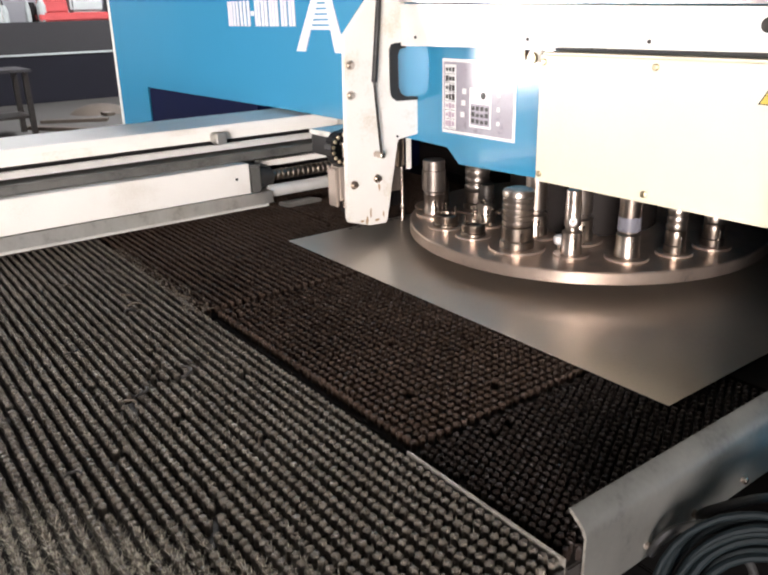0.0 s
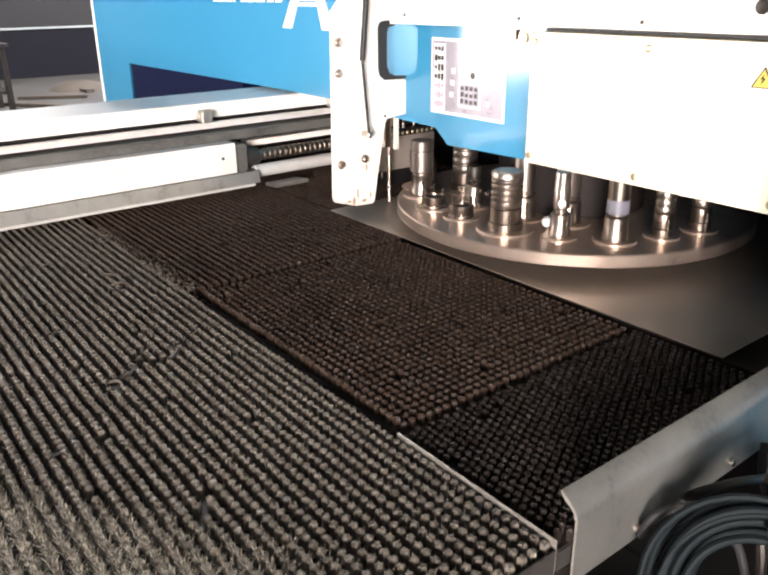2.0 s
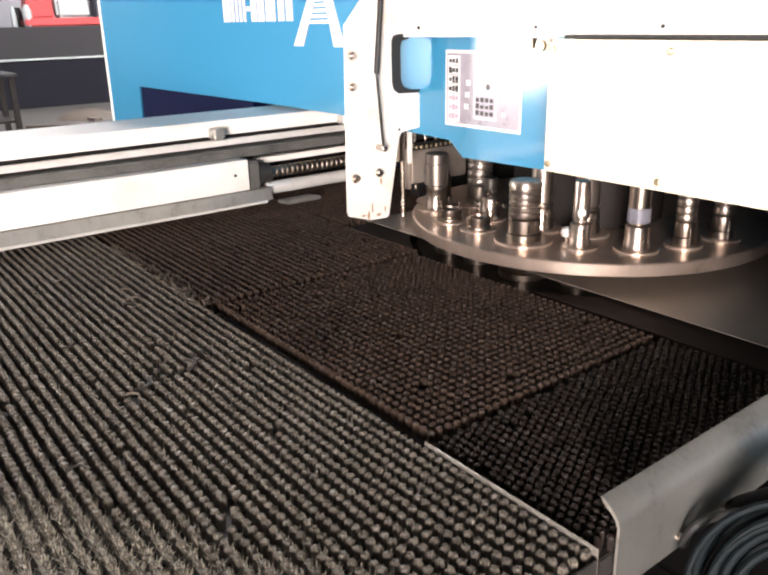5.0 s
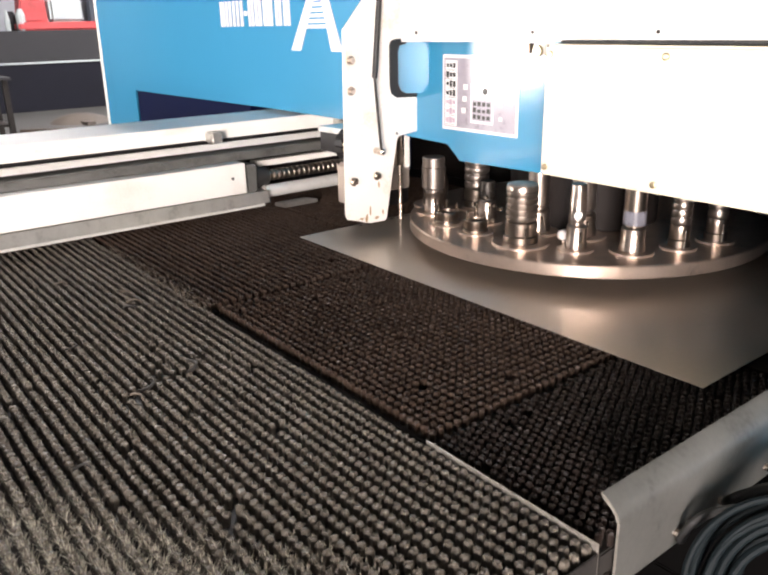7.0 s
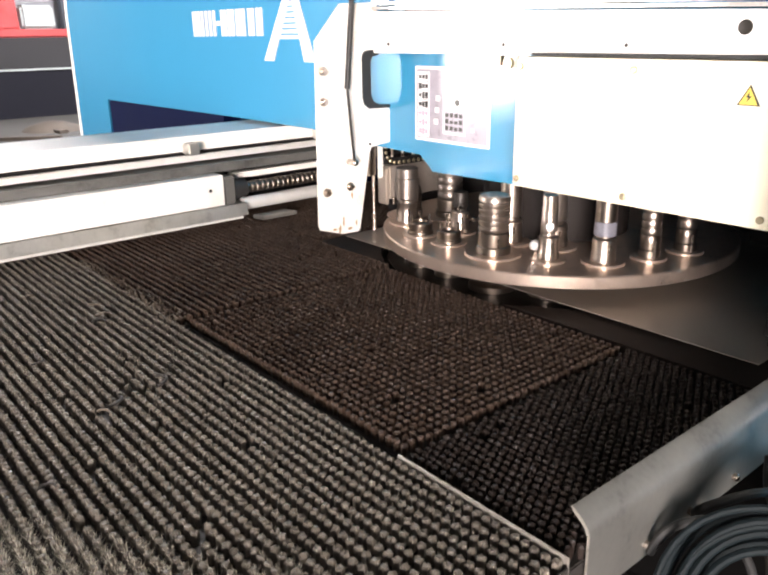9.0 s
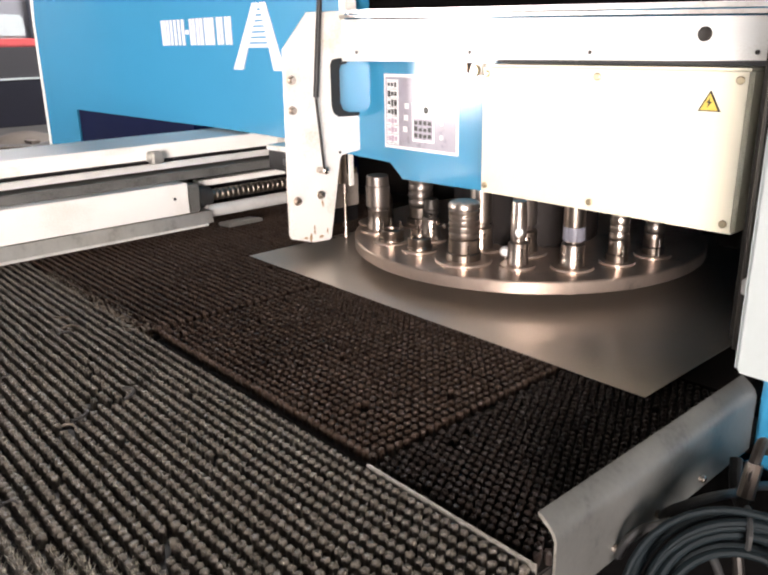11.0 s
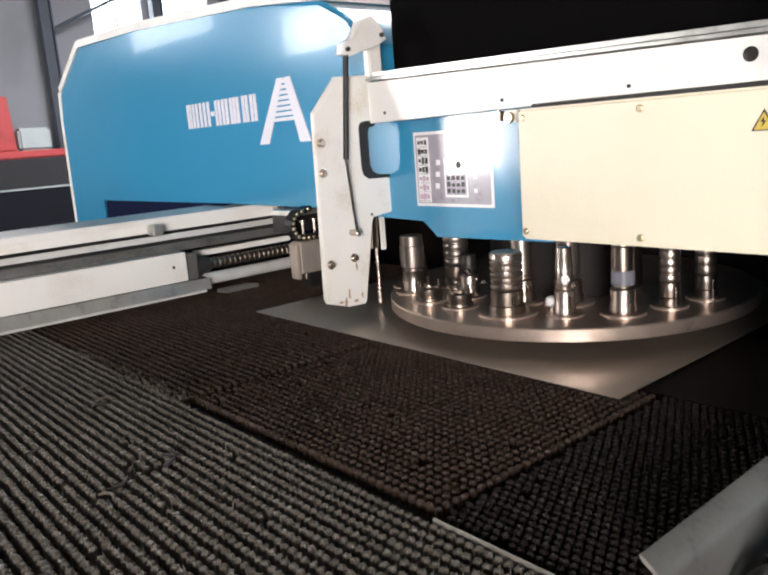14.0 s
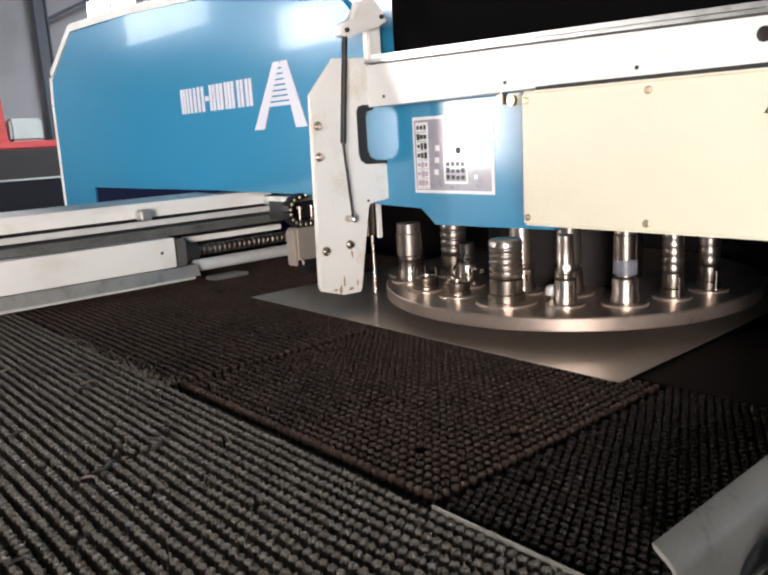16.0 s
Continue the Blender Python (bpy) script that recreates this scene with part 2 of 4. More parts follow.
def hall():
    part("floor", boxed((X0, Y0, -0.2), (X1, Y1, 0)), CONCRETE)
    bm = bmesh.new()
    ys = Y0
    for lo, hi in ((6.7, 7.95), (8.35, 9.8)):
        box(bm, (X0 - 0.3, ys, 0), (X0, lo, HZ))
        box(bm, (X0 - 0.3, lo, 0), (X0, hi, 3.2))
        box(bm, (X0 - 0.3, lo, 6.2), (X0, hi, HZ))
        w = thing("window_%d" % (9 if ys == Y0 else 10), (X0 - 0.15, (lo + hi) / 2, 3.2), kind="structure")
        part("pane", boxed((-0.01, (lo - hi) / 2, 0), (0.01, (hi - lo) / 2, 3.0)), SKYLIGHT, w)
        part("window_frame", boxed((-0.05, -0.03, 0), (0.05, 0.03, 3.0)), WHITE, w)
        ys = hi
    box(bm, (X0 - 0.3, ys, 0), (X0, Y1, HZ))
    part("wall_west", bm, WALLPAINT)
    part("wall_east", boxed((X1, Y0, 0), (X1 + 0.3, Y1, HZ)), DARKWALL)
    part("wall_north", boxed((X0, Y1, 0), (X1, Y1 + 0.3, HZ)), DARKWALL)
    bm = bmesh.new()
    # long wall with its windows and the gate
    holes = [(-17.3, -13.1, 3.7, 4.9), (-10.5, -8.6, 2.85, 3.55), (-7.5, -5.9, 0.0, 2.4), (3.1, 6.3, 0.0, 2.9)]
    xs = X0
    for a, b, lo, hi in holes:
        box(bm, (xs, Y0 - 0.3, 0), (a, Y0, HZ))
        if lo > 0:
            box(bm, (a, Y0 - 0.3, 0), (b, Y0, lo))
        box(bm, (a, Y0 - 0.3, hi), (b, Y0, HZ))
        xs = b
    box(bm, (xs, Y0 - 0.3, 0), (X1, Y0, HZ))
    part("wall_south", bm, DARKWALL)
    bm = bmesh.new()
    for a, e in (((X0, Y0), (X1, 4.2)), ((X0, 7.8), (X1, Y1)), ((X0, 4.2), (-11.6, 7.8)), ((-3.4, 4.2), (X1, 7.8))):
        box(bm, (a[0], a[1], HZ), (e[0], e[1], HZ + 0.2))
    part("ceiling", bm, DARKWALL)
    w = thing("window_11", (-7.5, 6.0, HZ + 0.1), kind="structure")
    part("pane", boxed((-4.1, -1.8, -0.01), (4.1, 1.8, 0.01)), SKYLIGHT, w)
    for k in range(5):
        part("window_frame", boxed((-4.1 + 2.05 * k - 0.05, -1.8, -0.08), (-4.05 + 2.05 * k, 1.8, -0.02)), WHITE, w)
    for i, (a, b, lo, hi) in enumerate(holes):
        w = thing(("window_%d" if lo > 0 else "door_%d") % (i + 1), ((a + b) / 2, Y0 - 0.15, lo), kind="structure")
        part("pane", boxed((-(b - a) / 2, -0.01, 0), ((b - a) / 2, 0.01, hi - lo)), SKYLIGHT, w)
        for k in range(3):
            x = -(b - a) / 2 + (b - a) * k / 2
            part("window_frame", boxed((x - 0.04, -0.05, 0), (x + 0.04, 0.05, hi - lo)), WHITE, w)
    for ob in bpy.data.objects:
        if ob.name.split("_")[0] in ("wall", "floor", "ceiling"):
            tagged(ob, kind="structure")


def press_frame():
    f = thing("punch_press", (0, 0, 0), "large blue enamelled turret punch press frame with white top edge", "punch press")
    arm = [(-3.56, 0.0), (-3.50, 1.60), (-3.48, 1.74), (-3.145, 1.925), (-2.48, 1.904), (-1.56, 1.845), (-1.18, 1.80), (-1.06, 1.74), (-0.975, 1.65), (-0.975, 1.186), (-3.10, 1.199), (-3.10, 0.0)]
    part("upper_frame", prism(bmesh.new(), arm, "y", 0.777, 1.7, 0.012), BLUE, f, "blue enamelled frame side", smooth=True)
    # white edge strip along the outline
    bm = bmesh.new()
    for p, q in zip(arm[:6], arm[1:7]):
        d = Vector((q[0] - p[0], q[1] - p[1])).normalized()
        n = Vector((-d.y, d.x)) * 0.035
        o = n * 0.05
        prism(bm, [(p[0] + o.x, p[1] + o.y), (q[0] + o.x, q[1] + o.y), (q[0] + n.x, q[1] + n.y), (p[0] + n.x, p[1] + n.y)], "y", 0.7762, 1.69)
    part("edge_strip", bm, WHITE, f, "white edge strip")
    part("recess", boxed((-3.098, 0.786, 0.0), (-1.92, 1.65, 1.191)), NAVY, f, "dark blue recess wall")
    part("head", prism(bmesh.new(), [(-1.22, 1.182), (-1.06, 1.174), (-0.79, 1.172), (-0.75, 1.124), (-0.376, 1.131), (-0.370, 1.165), (0.26, 1.165), (0.26, 1.535), (-1.22, 1.535)], "y", 0.7745, 1.6, 0.006), BLUE, f, "blue enamelled head")
    part("lower_frame", boxed((-0.98, 0.98, 0.0), (0.26, 1.7, 0.80), 0.02), BLUE, f)
    part("rear_column", boxed((-0.2, 1.5, 0.0), (0.9, 2.2, 2.2), 0.02), BLACK, f)
    # walls added to close the throat, its shade put into their colour
    part("throat_wall", boxed((-2.0, 1.60, 0.842), (0.29, 1.63, 1.178)), THROAT, f, "added wall with the throat's shade in its colour")
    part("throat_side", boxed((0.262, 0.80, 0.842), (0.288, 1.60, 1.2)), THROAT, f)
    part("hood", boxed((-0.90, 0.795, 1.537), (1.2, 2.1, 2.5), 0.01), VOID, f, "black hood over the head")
    # maker's mark as plain bars
    mark = part("maker_mark", boxed((-2.082, 0.7738, 1.480), (-2.064, 0.7765, 1.570)), LETTER, f, "row of narrow white bars")
    for x, w in ((-2.058, 0.014), (-2.036, 0.016), (-2.010, 0.017), (-1.980, 0.017), (-1.950, 0.017), (-1.920, 0.017), (-1.860, 0.017), (-1.836, 0.016), (-1.810, 0.019), (-1.784, 0.019), (-1.752, 0.018), (-1.729, 0.018), (-1.706, 0.018), (-1.668, 0.018), (-1.644, 0.016), (-1.614, 0.018), (-1.590, 0.016)):
        part("bar", boxed((x, 0.7738, 1.480), (x + w, 0.7765, 1.570)), LETTER, mark)
    part("bar", boxed((-1.894, 0.7738, 1.517), (-1.868, 0.7765, 1.533)), LETTER, mark)
    # striped emblem
    bm = bmesh.new()
    for a, b in (((-1.575, 1.400), (-1.435, 1.605)), ((-1.275, 1.400), (-1.36, 1.605))):
        w = 0.035 if a[0] < -1.4 else -0.035
        prism(bm, [(a[0], a[1]), (a[0] + 1.7 * w, a[1]), (b[0] + w, b[1]), (b[0], b[1])], "y", 0.7735, 0.7765)
    em = part("emblem", bm, LETTER, f, "white striped emblem")
    for k in range(8):
        z = 1.470 + k * 0.0168
        t = (z - 1.40) / 0.205
        part("stripe", boxed((-1.575 + 0.14 * t + 0.012, 0.7732, z), (-1.275 - 0.085 * t - 0.006, 0.7763, z + 0.0115)), LETTER, em)
    return f


def info_plate(f=None):
    p = thing("info_plate", (-0.674, 0.775, 1.304), "printed grey instruction plate with white border on the blue head", "sign")
    part("border", boxed((-0.136, -0.003, -0.097), (0.136, -0.0002, 0.097), 0.001), PAPER, p, "white border")
    part("field", boxed((-0.128, -0.0045, -0.089), (0.128, -0.0031, 0.089)), PLATEGREY, p, "dark violet-grey field")
    rnd = random.Random(4)
    col = part("icon_column", boxed((-0.122, -0.0058, -0.086), (-0.078, -0.0047, 0.083)), PAPER, p, "white column of printed symbols")
    for r in range(7):
        z = 0.070 - r * 0.0235
        for k in range(3):
            w, h = rnd.uniform(0.004, 0.0055), rnd.uniform(0.004, 0.009)
            part("print_bar", boxed((-0.113 + 0.0125 * k - w, -0.0065, z - h), (-0.113 + 0.0125 * k + w, -0.0059, z + h)), INK if r < 4 else PINK, col)
        part("print_rule", boxed((-0.119, -0.0065, z - 0.0118), (-0.081, -0.0059, z - 0.0108)), INK, col)
    dg = part("diagram", boxed((-0.025, -0.0058, -0.072), (0.055, -0.0047, 0.028)), PAPER, p, "white diagram field")
    part("diagram_field", boxed((-0.020, -0.0064, -0.066), (0.05, -0.0059, -0.012)), PLATEGREY, dg)
    for r in range(3):
        for k in range(4):
            part("print_bar", boxed((-0.016 + 0.0165 * k, -0.0072, -0.061 + 0.0165 * r), (-0.0045 + 0.0165 * k, -0.0065, -0.061 + 0.0165 * r + rnd.uniform(0.008, 0.0135))), INK, dg)
    for k in range(3):
        part("print_bar", boxed((-0.06 + 0.003 * k, -0.0053, -0.05 + 0.03 * k), (-0.045 + 0.003 * k, -0.0047, -0.036 + 0.03 * k)), PAPER, p)
        part("print_bar", boxed((0.075, -0.0053, -0.06 + 0.035 * k), (0.085, -0.0047, -0.05 + 0.035 * k)), PAPER, p)
    part("symbol", lathe(bmesh.new(), [(0.009, -0.0059), (0.009, -0.0068), (0.004, -0.0068)], (0.026, 0, 0.010), "y", 16), INK, p)
    return p


def beige_cover():
    c = thing("cover_box", (-0.085, 0.7, 1.156), "beige enamelled cover box with screws and a warning label", "cover")
    part("cover_panel", boxed((-0.287, -0.036, 0), (0.287, 0.0745, 0.277), 0.006, 3), BEIGE, c, smooth=True)
    for x in (-0.272, 0, 0.268):
        for z in (0.018, 0.258):
            bm = lathe(bmesh.new(), [(0.007, 0), (0.007, -0.003), (0.005, -0.0045)], (x, -0.036, z), "y", 14)
            part("screw", bm, BRASS, c, smooth=True)
    tri = prism(bmesh.new(), [(0.201, 0.206), (0.241, 0.206), (0.221, 0.241)], "y", -0.0375, -0.0362)
    wl = part("warning_label", tri, INK, c, "black-edged yellow triangular warning label")
    part("label_field", prism(bmesh.new(), [(0.2055, 0.208), (0.2365, 0.208), (0.221, 0.236)], "y", -0.0388, -0.0376), YELLOW, wl, "yellow field")
    bolt = [(0.222, 0.229), (0.216, 0.220), (0.2205, 0.2205), (0.218, 0.212), (0.226, 0.2225), (0.2215, 0.222)]
    part("label_bolt", prism(bmesh.new(), bolt, "y", -0.0398, -0.0389), INK, wl)
    return c


def guard_beam():
    g = thing("guard_beam", (0, 0, 0), "long white guard beam with aluminium lid across the press head", "beam")
    part("beam_body", prism(bmesh.new(), [(-0.895, 1.434), (0.212, 1.444), (0.212, 1.513), (-0.895, 1.539)], "y", 0.697, 0.772, 0.003), WHITE, g, smooth=True)
    part("seal", boxed((-0.36, 0.70, 1.435), (0.212, 0.76, 1.4425)), RUBBER, g, "black rubber seal")
    part("lid", prism(bmesh.new(), [(-0.895, 1.543), (0.214, 1.517), (0.214, 1.524), (-0.895, 1.550)], "y", 0.693, 0.79, 0.001), ALU, g, "aluminium lid")
    part("lid_rail", prism(bmesh.new(), [(-0.88, 1.553), (0.205, 1.527), (0.205, 1.537), (-0.88, 1.563)], "y", 0.705, 0.72, 0.001), ALU, g)
    for x in (-0.83, -0.437, -0.127, 0.19):
        part("screw", lathe(bmesh.new(), [(0.004, 0), (0.004, -0.002)], (x, 0.697, 1.457), "y", 12), DARKSTEEL, g)
    bm = lathe(bmesh.new(), [(0.0125, 0), (0.0125, -0.002), (0.009, -0.003)], (0.098, 0.697, 1.487), "y", 24)
    part("plug", bm, DARKSTEEL, g, "dark round plug", smooth=True)
    sw = part("switch", boxed((-0.466, 0.70, 1.412), (-0.448, 0.73, 1.4335), 0.002), OILED, g, "small limit switch")
    part("switch_plunger", rod(bmesh.new(), (-0.457, 0.705, 1.4335), (-0.457, 0.705, 1.444), 0.003), STEEL, sw)
    part("switch_bracket", boxed((-0.440, 0.702, 1.408), (-0.402, 0.722, 1.4335), 0.003), WORNWHITE, g, "pale switch bracket")
    part("switch_roller", lathe(bmesh.new(), [(0.012, 0), (0.012, 0.009), (0.006, 0.011)], (-0.418, 0.69, 1.418), "y", 16), BRASS, g, smooth=True)
    part("switch_screw", lathe(bmesh.new(), [(0.004, 0), (0.004, 0.004)], (-0.390, 0.696, 1.426), "y", 10), DARKSTEEL, g)
    return g


def c_plate():
    c = thing("column_plate", (-0.92, 0, 0), "white painted C-shaped steel column plate with bolts", "machine guard")
    out = [(0.532, 1.468), (0.614, 1.558), (0.735, 1.562), (0.735, 1.442), (0.694, 1.442), (0.681, 1.436), (0.676, 1.42), (0.676, 1.315), (0.681, 1.296), (0.698, 1.286), (0.798, 1.284), (0.798, 1.19), (0.705, 1.184), (0.697, 1.17), (0.662, 0.955), (0.655, 0.946), (0.598, 0.948), (0.526, 0.970), (0.520, 0.983)]
    part("plate", prism(bmesh.new(), out, "x", -0.014, 0.0, 0.003), WORNWHITE, c, smooth=True)
    lining = [(0.677, 1.425), (0.684, 1.438), (0.70, 1.4415), (0.734, 1.4415), (0.734, 1.428), (0.712, 1.424), (0.706, 1.41), (0.706, 1.325), (0.714, 1.306), (0.735, 1.296), (0.78, 1.293), (0.78, 1.2855), (0.70, 1.287), (0.683, 1.298), (0.677, 1.316)]
    part("slot_lining", prism(bmesh.new(), lining, "x", -0.013, 0.003), RUBBER, c, "black rubber slot lining")
    for y, z in ((0.548, 1.392), (0.546, 1.315), (0.546, 1.074), (0.626, 1.080)):
        part("bolt", lathe(bmesh.new(), [(0.012, 0), (0.012, 0.003), (0.0085, 0.0032), (0.0085, 0.010), (0.007, 0.012)], (0, y, z), "x", 16), STEEL, c, smooth=True)
    rnd = random.Random(5)
    for y, z, w, h in ((0.587, 0.962, 0.005, 0.016), (0.622, 0.962, 0.012, 0.005), (0.600, 0.985, 0.004, 0.02), (0.645, 0.975, 0.004, 0.012), (0.632, 1.055, 0.004, 0.012), (0.57, 0.966, 0.010, 0.004)):
        pts = [(y + w * rnd.uniform(0.5, 1.1) * math.cos(a * 0.7), z + h * rnd.uniform(0.5, 1.1) * math.sin(a * 0.7)) for a in range(9)]
        part("stain", prism(bmesh.new(), pts, "x", 0.0002, 0.0005), RUST, c, "brown rust stain")
    for y, z in ((0.785, 1.255), (0.70, 1.19)):
        part("screw", lathe(bmesh.new(), [(0.0035, 0), (0.0035, 0.002)], (0, y, z), "x", 10), DARKSTEEL, c)
    return c


def gas_strut():
    s = thing("gas_strut", (-0.9, 0.62, 1.15), "black gas strut with thin rod fixed to the column plate", "gas strut")
    part("cylinder", rod(bmesh.new(), (0.006, -0.014, 0.196), (0.006, 0.015, 0.475), 0.0075), BLACK, s, "black cylinder", smooth=True)
    part("piston_rod", rod(bmesh.new(), (0.006, 0.004, 0.0), (0.006, -0.014, 0.196), 0.0035), DARKSTEEL, s, smooth=True)
    part("eye", lathe(bmesh.new(), [(0.009, -0.019), (0.009, 0.014), (0.006, 0.017)], (0, 0.004, 0.0), "x", 14), STEEL, s, smooth=True)
    br = [(-0.005, 0.46), (0.02, 0.455), (0.12, 0.485), (0.15, 0.50), (0.137, 0.525), (0.105, 0.56), (0.06, 0.545), (0.04, 0.50), (0.0, 0.485)]
    part("bracket", prism(bmesh.new(), br, "x", -0.012, 0.016, 0.003), WHITE, s, "white hinge bracket", smooth=True)
    for y, z in ((0.012, 0.472), (0.13, 0.51)):
        part("pivot", lathe(bmesh.new(), [(0.006, 0.016), (0.006, 0.022), (0.004, 0.024)], (0, y, z), "x", 12), DARKSTEEL, s, smooth=True)
    part("stay", boxed((-0.03, 0.10, 0.405), (-0.005, 0.145, 0.50), 0.004), WHITE, s, "white stay under the hinge")
    return s


def cabinet():
    c = thing("side_cabinet", (0, 0, 0), "pale grey enamelled cabinet on a blue base beside the press", "cabinet")
    part("body", boxed((0.293, 0.51, 0.978), (1.3, 1.35, 2.1), 0.008), PALE, c, smooth=True)
    part("base", boxed((0.316, 0.58, 0.0), (1.3, 1.35, 0.977), 0.006), BLUE, c, "blue base", smooth=True)
    part("latch", boxed((0.279, 0.535, 1.10), (0.294, 0.56, 1.125), 0.002), ALU, c, "small metal latch")
    part("post", boxed((0.235, 0.62, 0.985), (0.285, 0.70, 1.75), 0.004), DARKSTEEL, c, "dark upright post")
    part("post_tube", rod(bmesh.new(), (0.276, 0.56, 1.0), (0.276, 0.56, 1.9), 0.008), DARKSTEEL, c, "dark polished upright tube", smooth=True)
    part("post_trim", boxed((0.226, 0.655, 0.985), (0.2345, 0.695, 1.44), 0.002), RAILGREY, c, "grey trim strip")
    part("knob", lathe(bmesh.new(), [(0.010, 0.47), (0.017, 0.475), (0.017, 0.495), (0.009, 0.5), (0.009, 0.5095)], (0.318, 0.0, 1.513), "y", 18), RUBBER, c, "black round knob", smooth=True)
    return c


# ---- turret ----
TC = (-0.545, 1.06)


def turret():
    t = thing("upper_turret", (TC[0], TC[1], 0.935), "oiled steel upper turret disc of the punch press", "turret")
    part("disc", lathe(bmesh.new(), [(0.10, 0.0), (0.478, 0.0), (0.482, 0.003), (0.482, 0.029), (0.479, 0.032), (0.10, 0.032)], seg=160), DISCSTEEL, t, smooth=True)
    # core takes the same dark colour, as shade behind the tools
    part("core", lathe(bmesh.new(), [(0.20, 0.033), (0.20, 0.20)], seg=48), THROAT, t, "core coloured dark as throat shade", smooth=True)
    return t


def lower_turret():
    t = thing("lower_turret", (TC[0], TC[1], 0.845), "dark steel lower turret disc with round dies", "turret")
    part("disc", lathe(bmesh.new(), [(0.10, 0.0), (0.47, 0.0), (0.47, 0.035), (0.10, 0.035)], seg=96), DARKSTEEL, t, smooth=True)
    for x, y, r in STATIONS:
        part("die", lathe(bmesh.new(), [(r, 0.036), (r, 0.05), (r * 0.9, 0.053), (r * 0.5, 0.053)], (x - TC[0], y - TC[1], 0), seg=24), OILED, t, smooth=True)
    return t


STATIONS = [(-0.458, 0.71, 0.058), (-0.335, 0.765, 0.042), (-0.236, 0.845, 0.046), (-0.184, 0.955, 0.038), (-0.156, 1.07, 0.038), (-0.72, 0.709, 0.036), (-0.605, 0.702, 0.036), (-0.838, 0.766, 0.036)]
ZT = 0.967


def station_base(t, r):
    part("pad", lathe(bmesh.new(), [(r * 1.85, 0.0002), (r * 1.85, 0.004), (r * 1.8, 0.0055), (r, 0.0055)], seg=40), DISCSTEEL, t, smooth=True)
    for a in (-35, 150):
        x, y = r * 1.32 * math.cos(radians(a)), r * 1.32 * math.sin(radians(a))
        part("guide_pin", rod(bmesh.new(), (x, y, 0.005), (x, y, 0.05), 0.0028, 8), STEEL, t, smooth=True)


def ribbed_tool(x, y, r, top, ribs, mat, label):
    h = top - ZT
    t = thing("punch_tool", (x, y, ZT), label, "punch tool", "punch tools on the turret")
    station_base(t, r)
    part("holder", lathe(bmesh.new(), [(r * 1.12, 0.006), (r * 1.12, 0.022), (r * 1.0, 0.025), (r * 1.02, 0.04), (r * 1.02, 0.056), (r * 0.96, 0.059)]), OILED, t, smooth=True)
    prof = [(r * 0.9, 0.0595)]
    z0, z1 = 0.062, h - 0.012
    for k in range(ribs):
        a, b = z0 + (z1 - z0) * k / ribs, z0 + (z1 - z0) * (k + 1) / ribs
        prof += [(r * 0.97, a), (r, a + (b - a) * 0.12), (r, a + (b - a) * 0.66), (r * 0.97, a + (b - a) * 0.76), (r * 0.88, a + (b - a) * 0.8), (r * 0.88, a + (b - a) * 0.96)]
    prof += [(r * 1.02, z1), (r * 1.02, h - 0.004), (r * 0.97, h), (r * 0.7, h), (r * 0.66, h - 0.004)]
    part("punch_head", lathe(bmesh.new(), prof), mat, t, smooth=True)
    # cap added in a pale colour for the light reflected by the tool's top
    part("cap", lathe(bmesh.new(), [(r * 0.93, h + 0.0002), (r * 0.93, h + 0.0015), (r * 0.86, h + 0.003), (0.002, h + 0.003)]), STRIP, t, "added pale cap, reflected light in its colour", smooth=True)
    return t


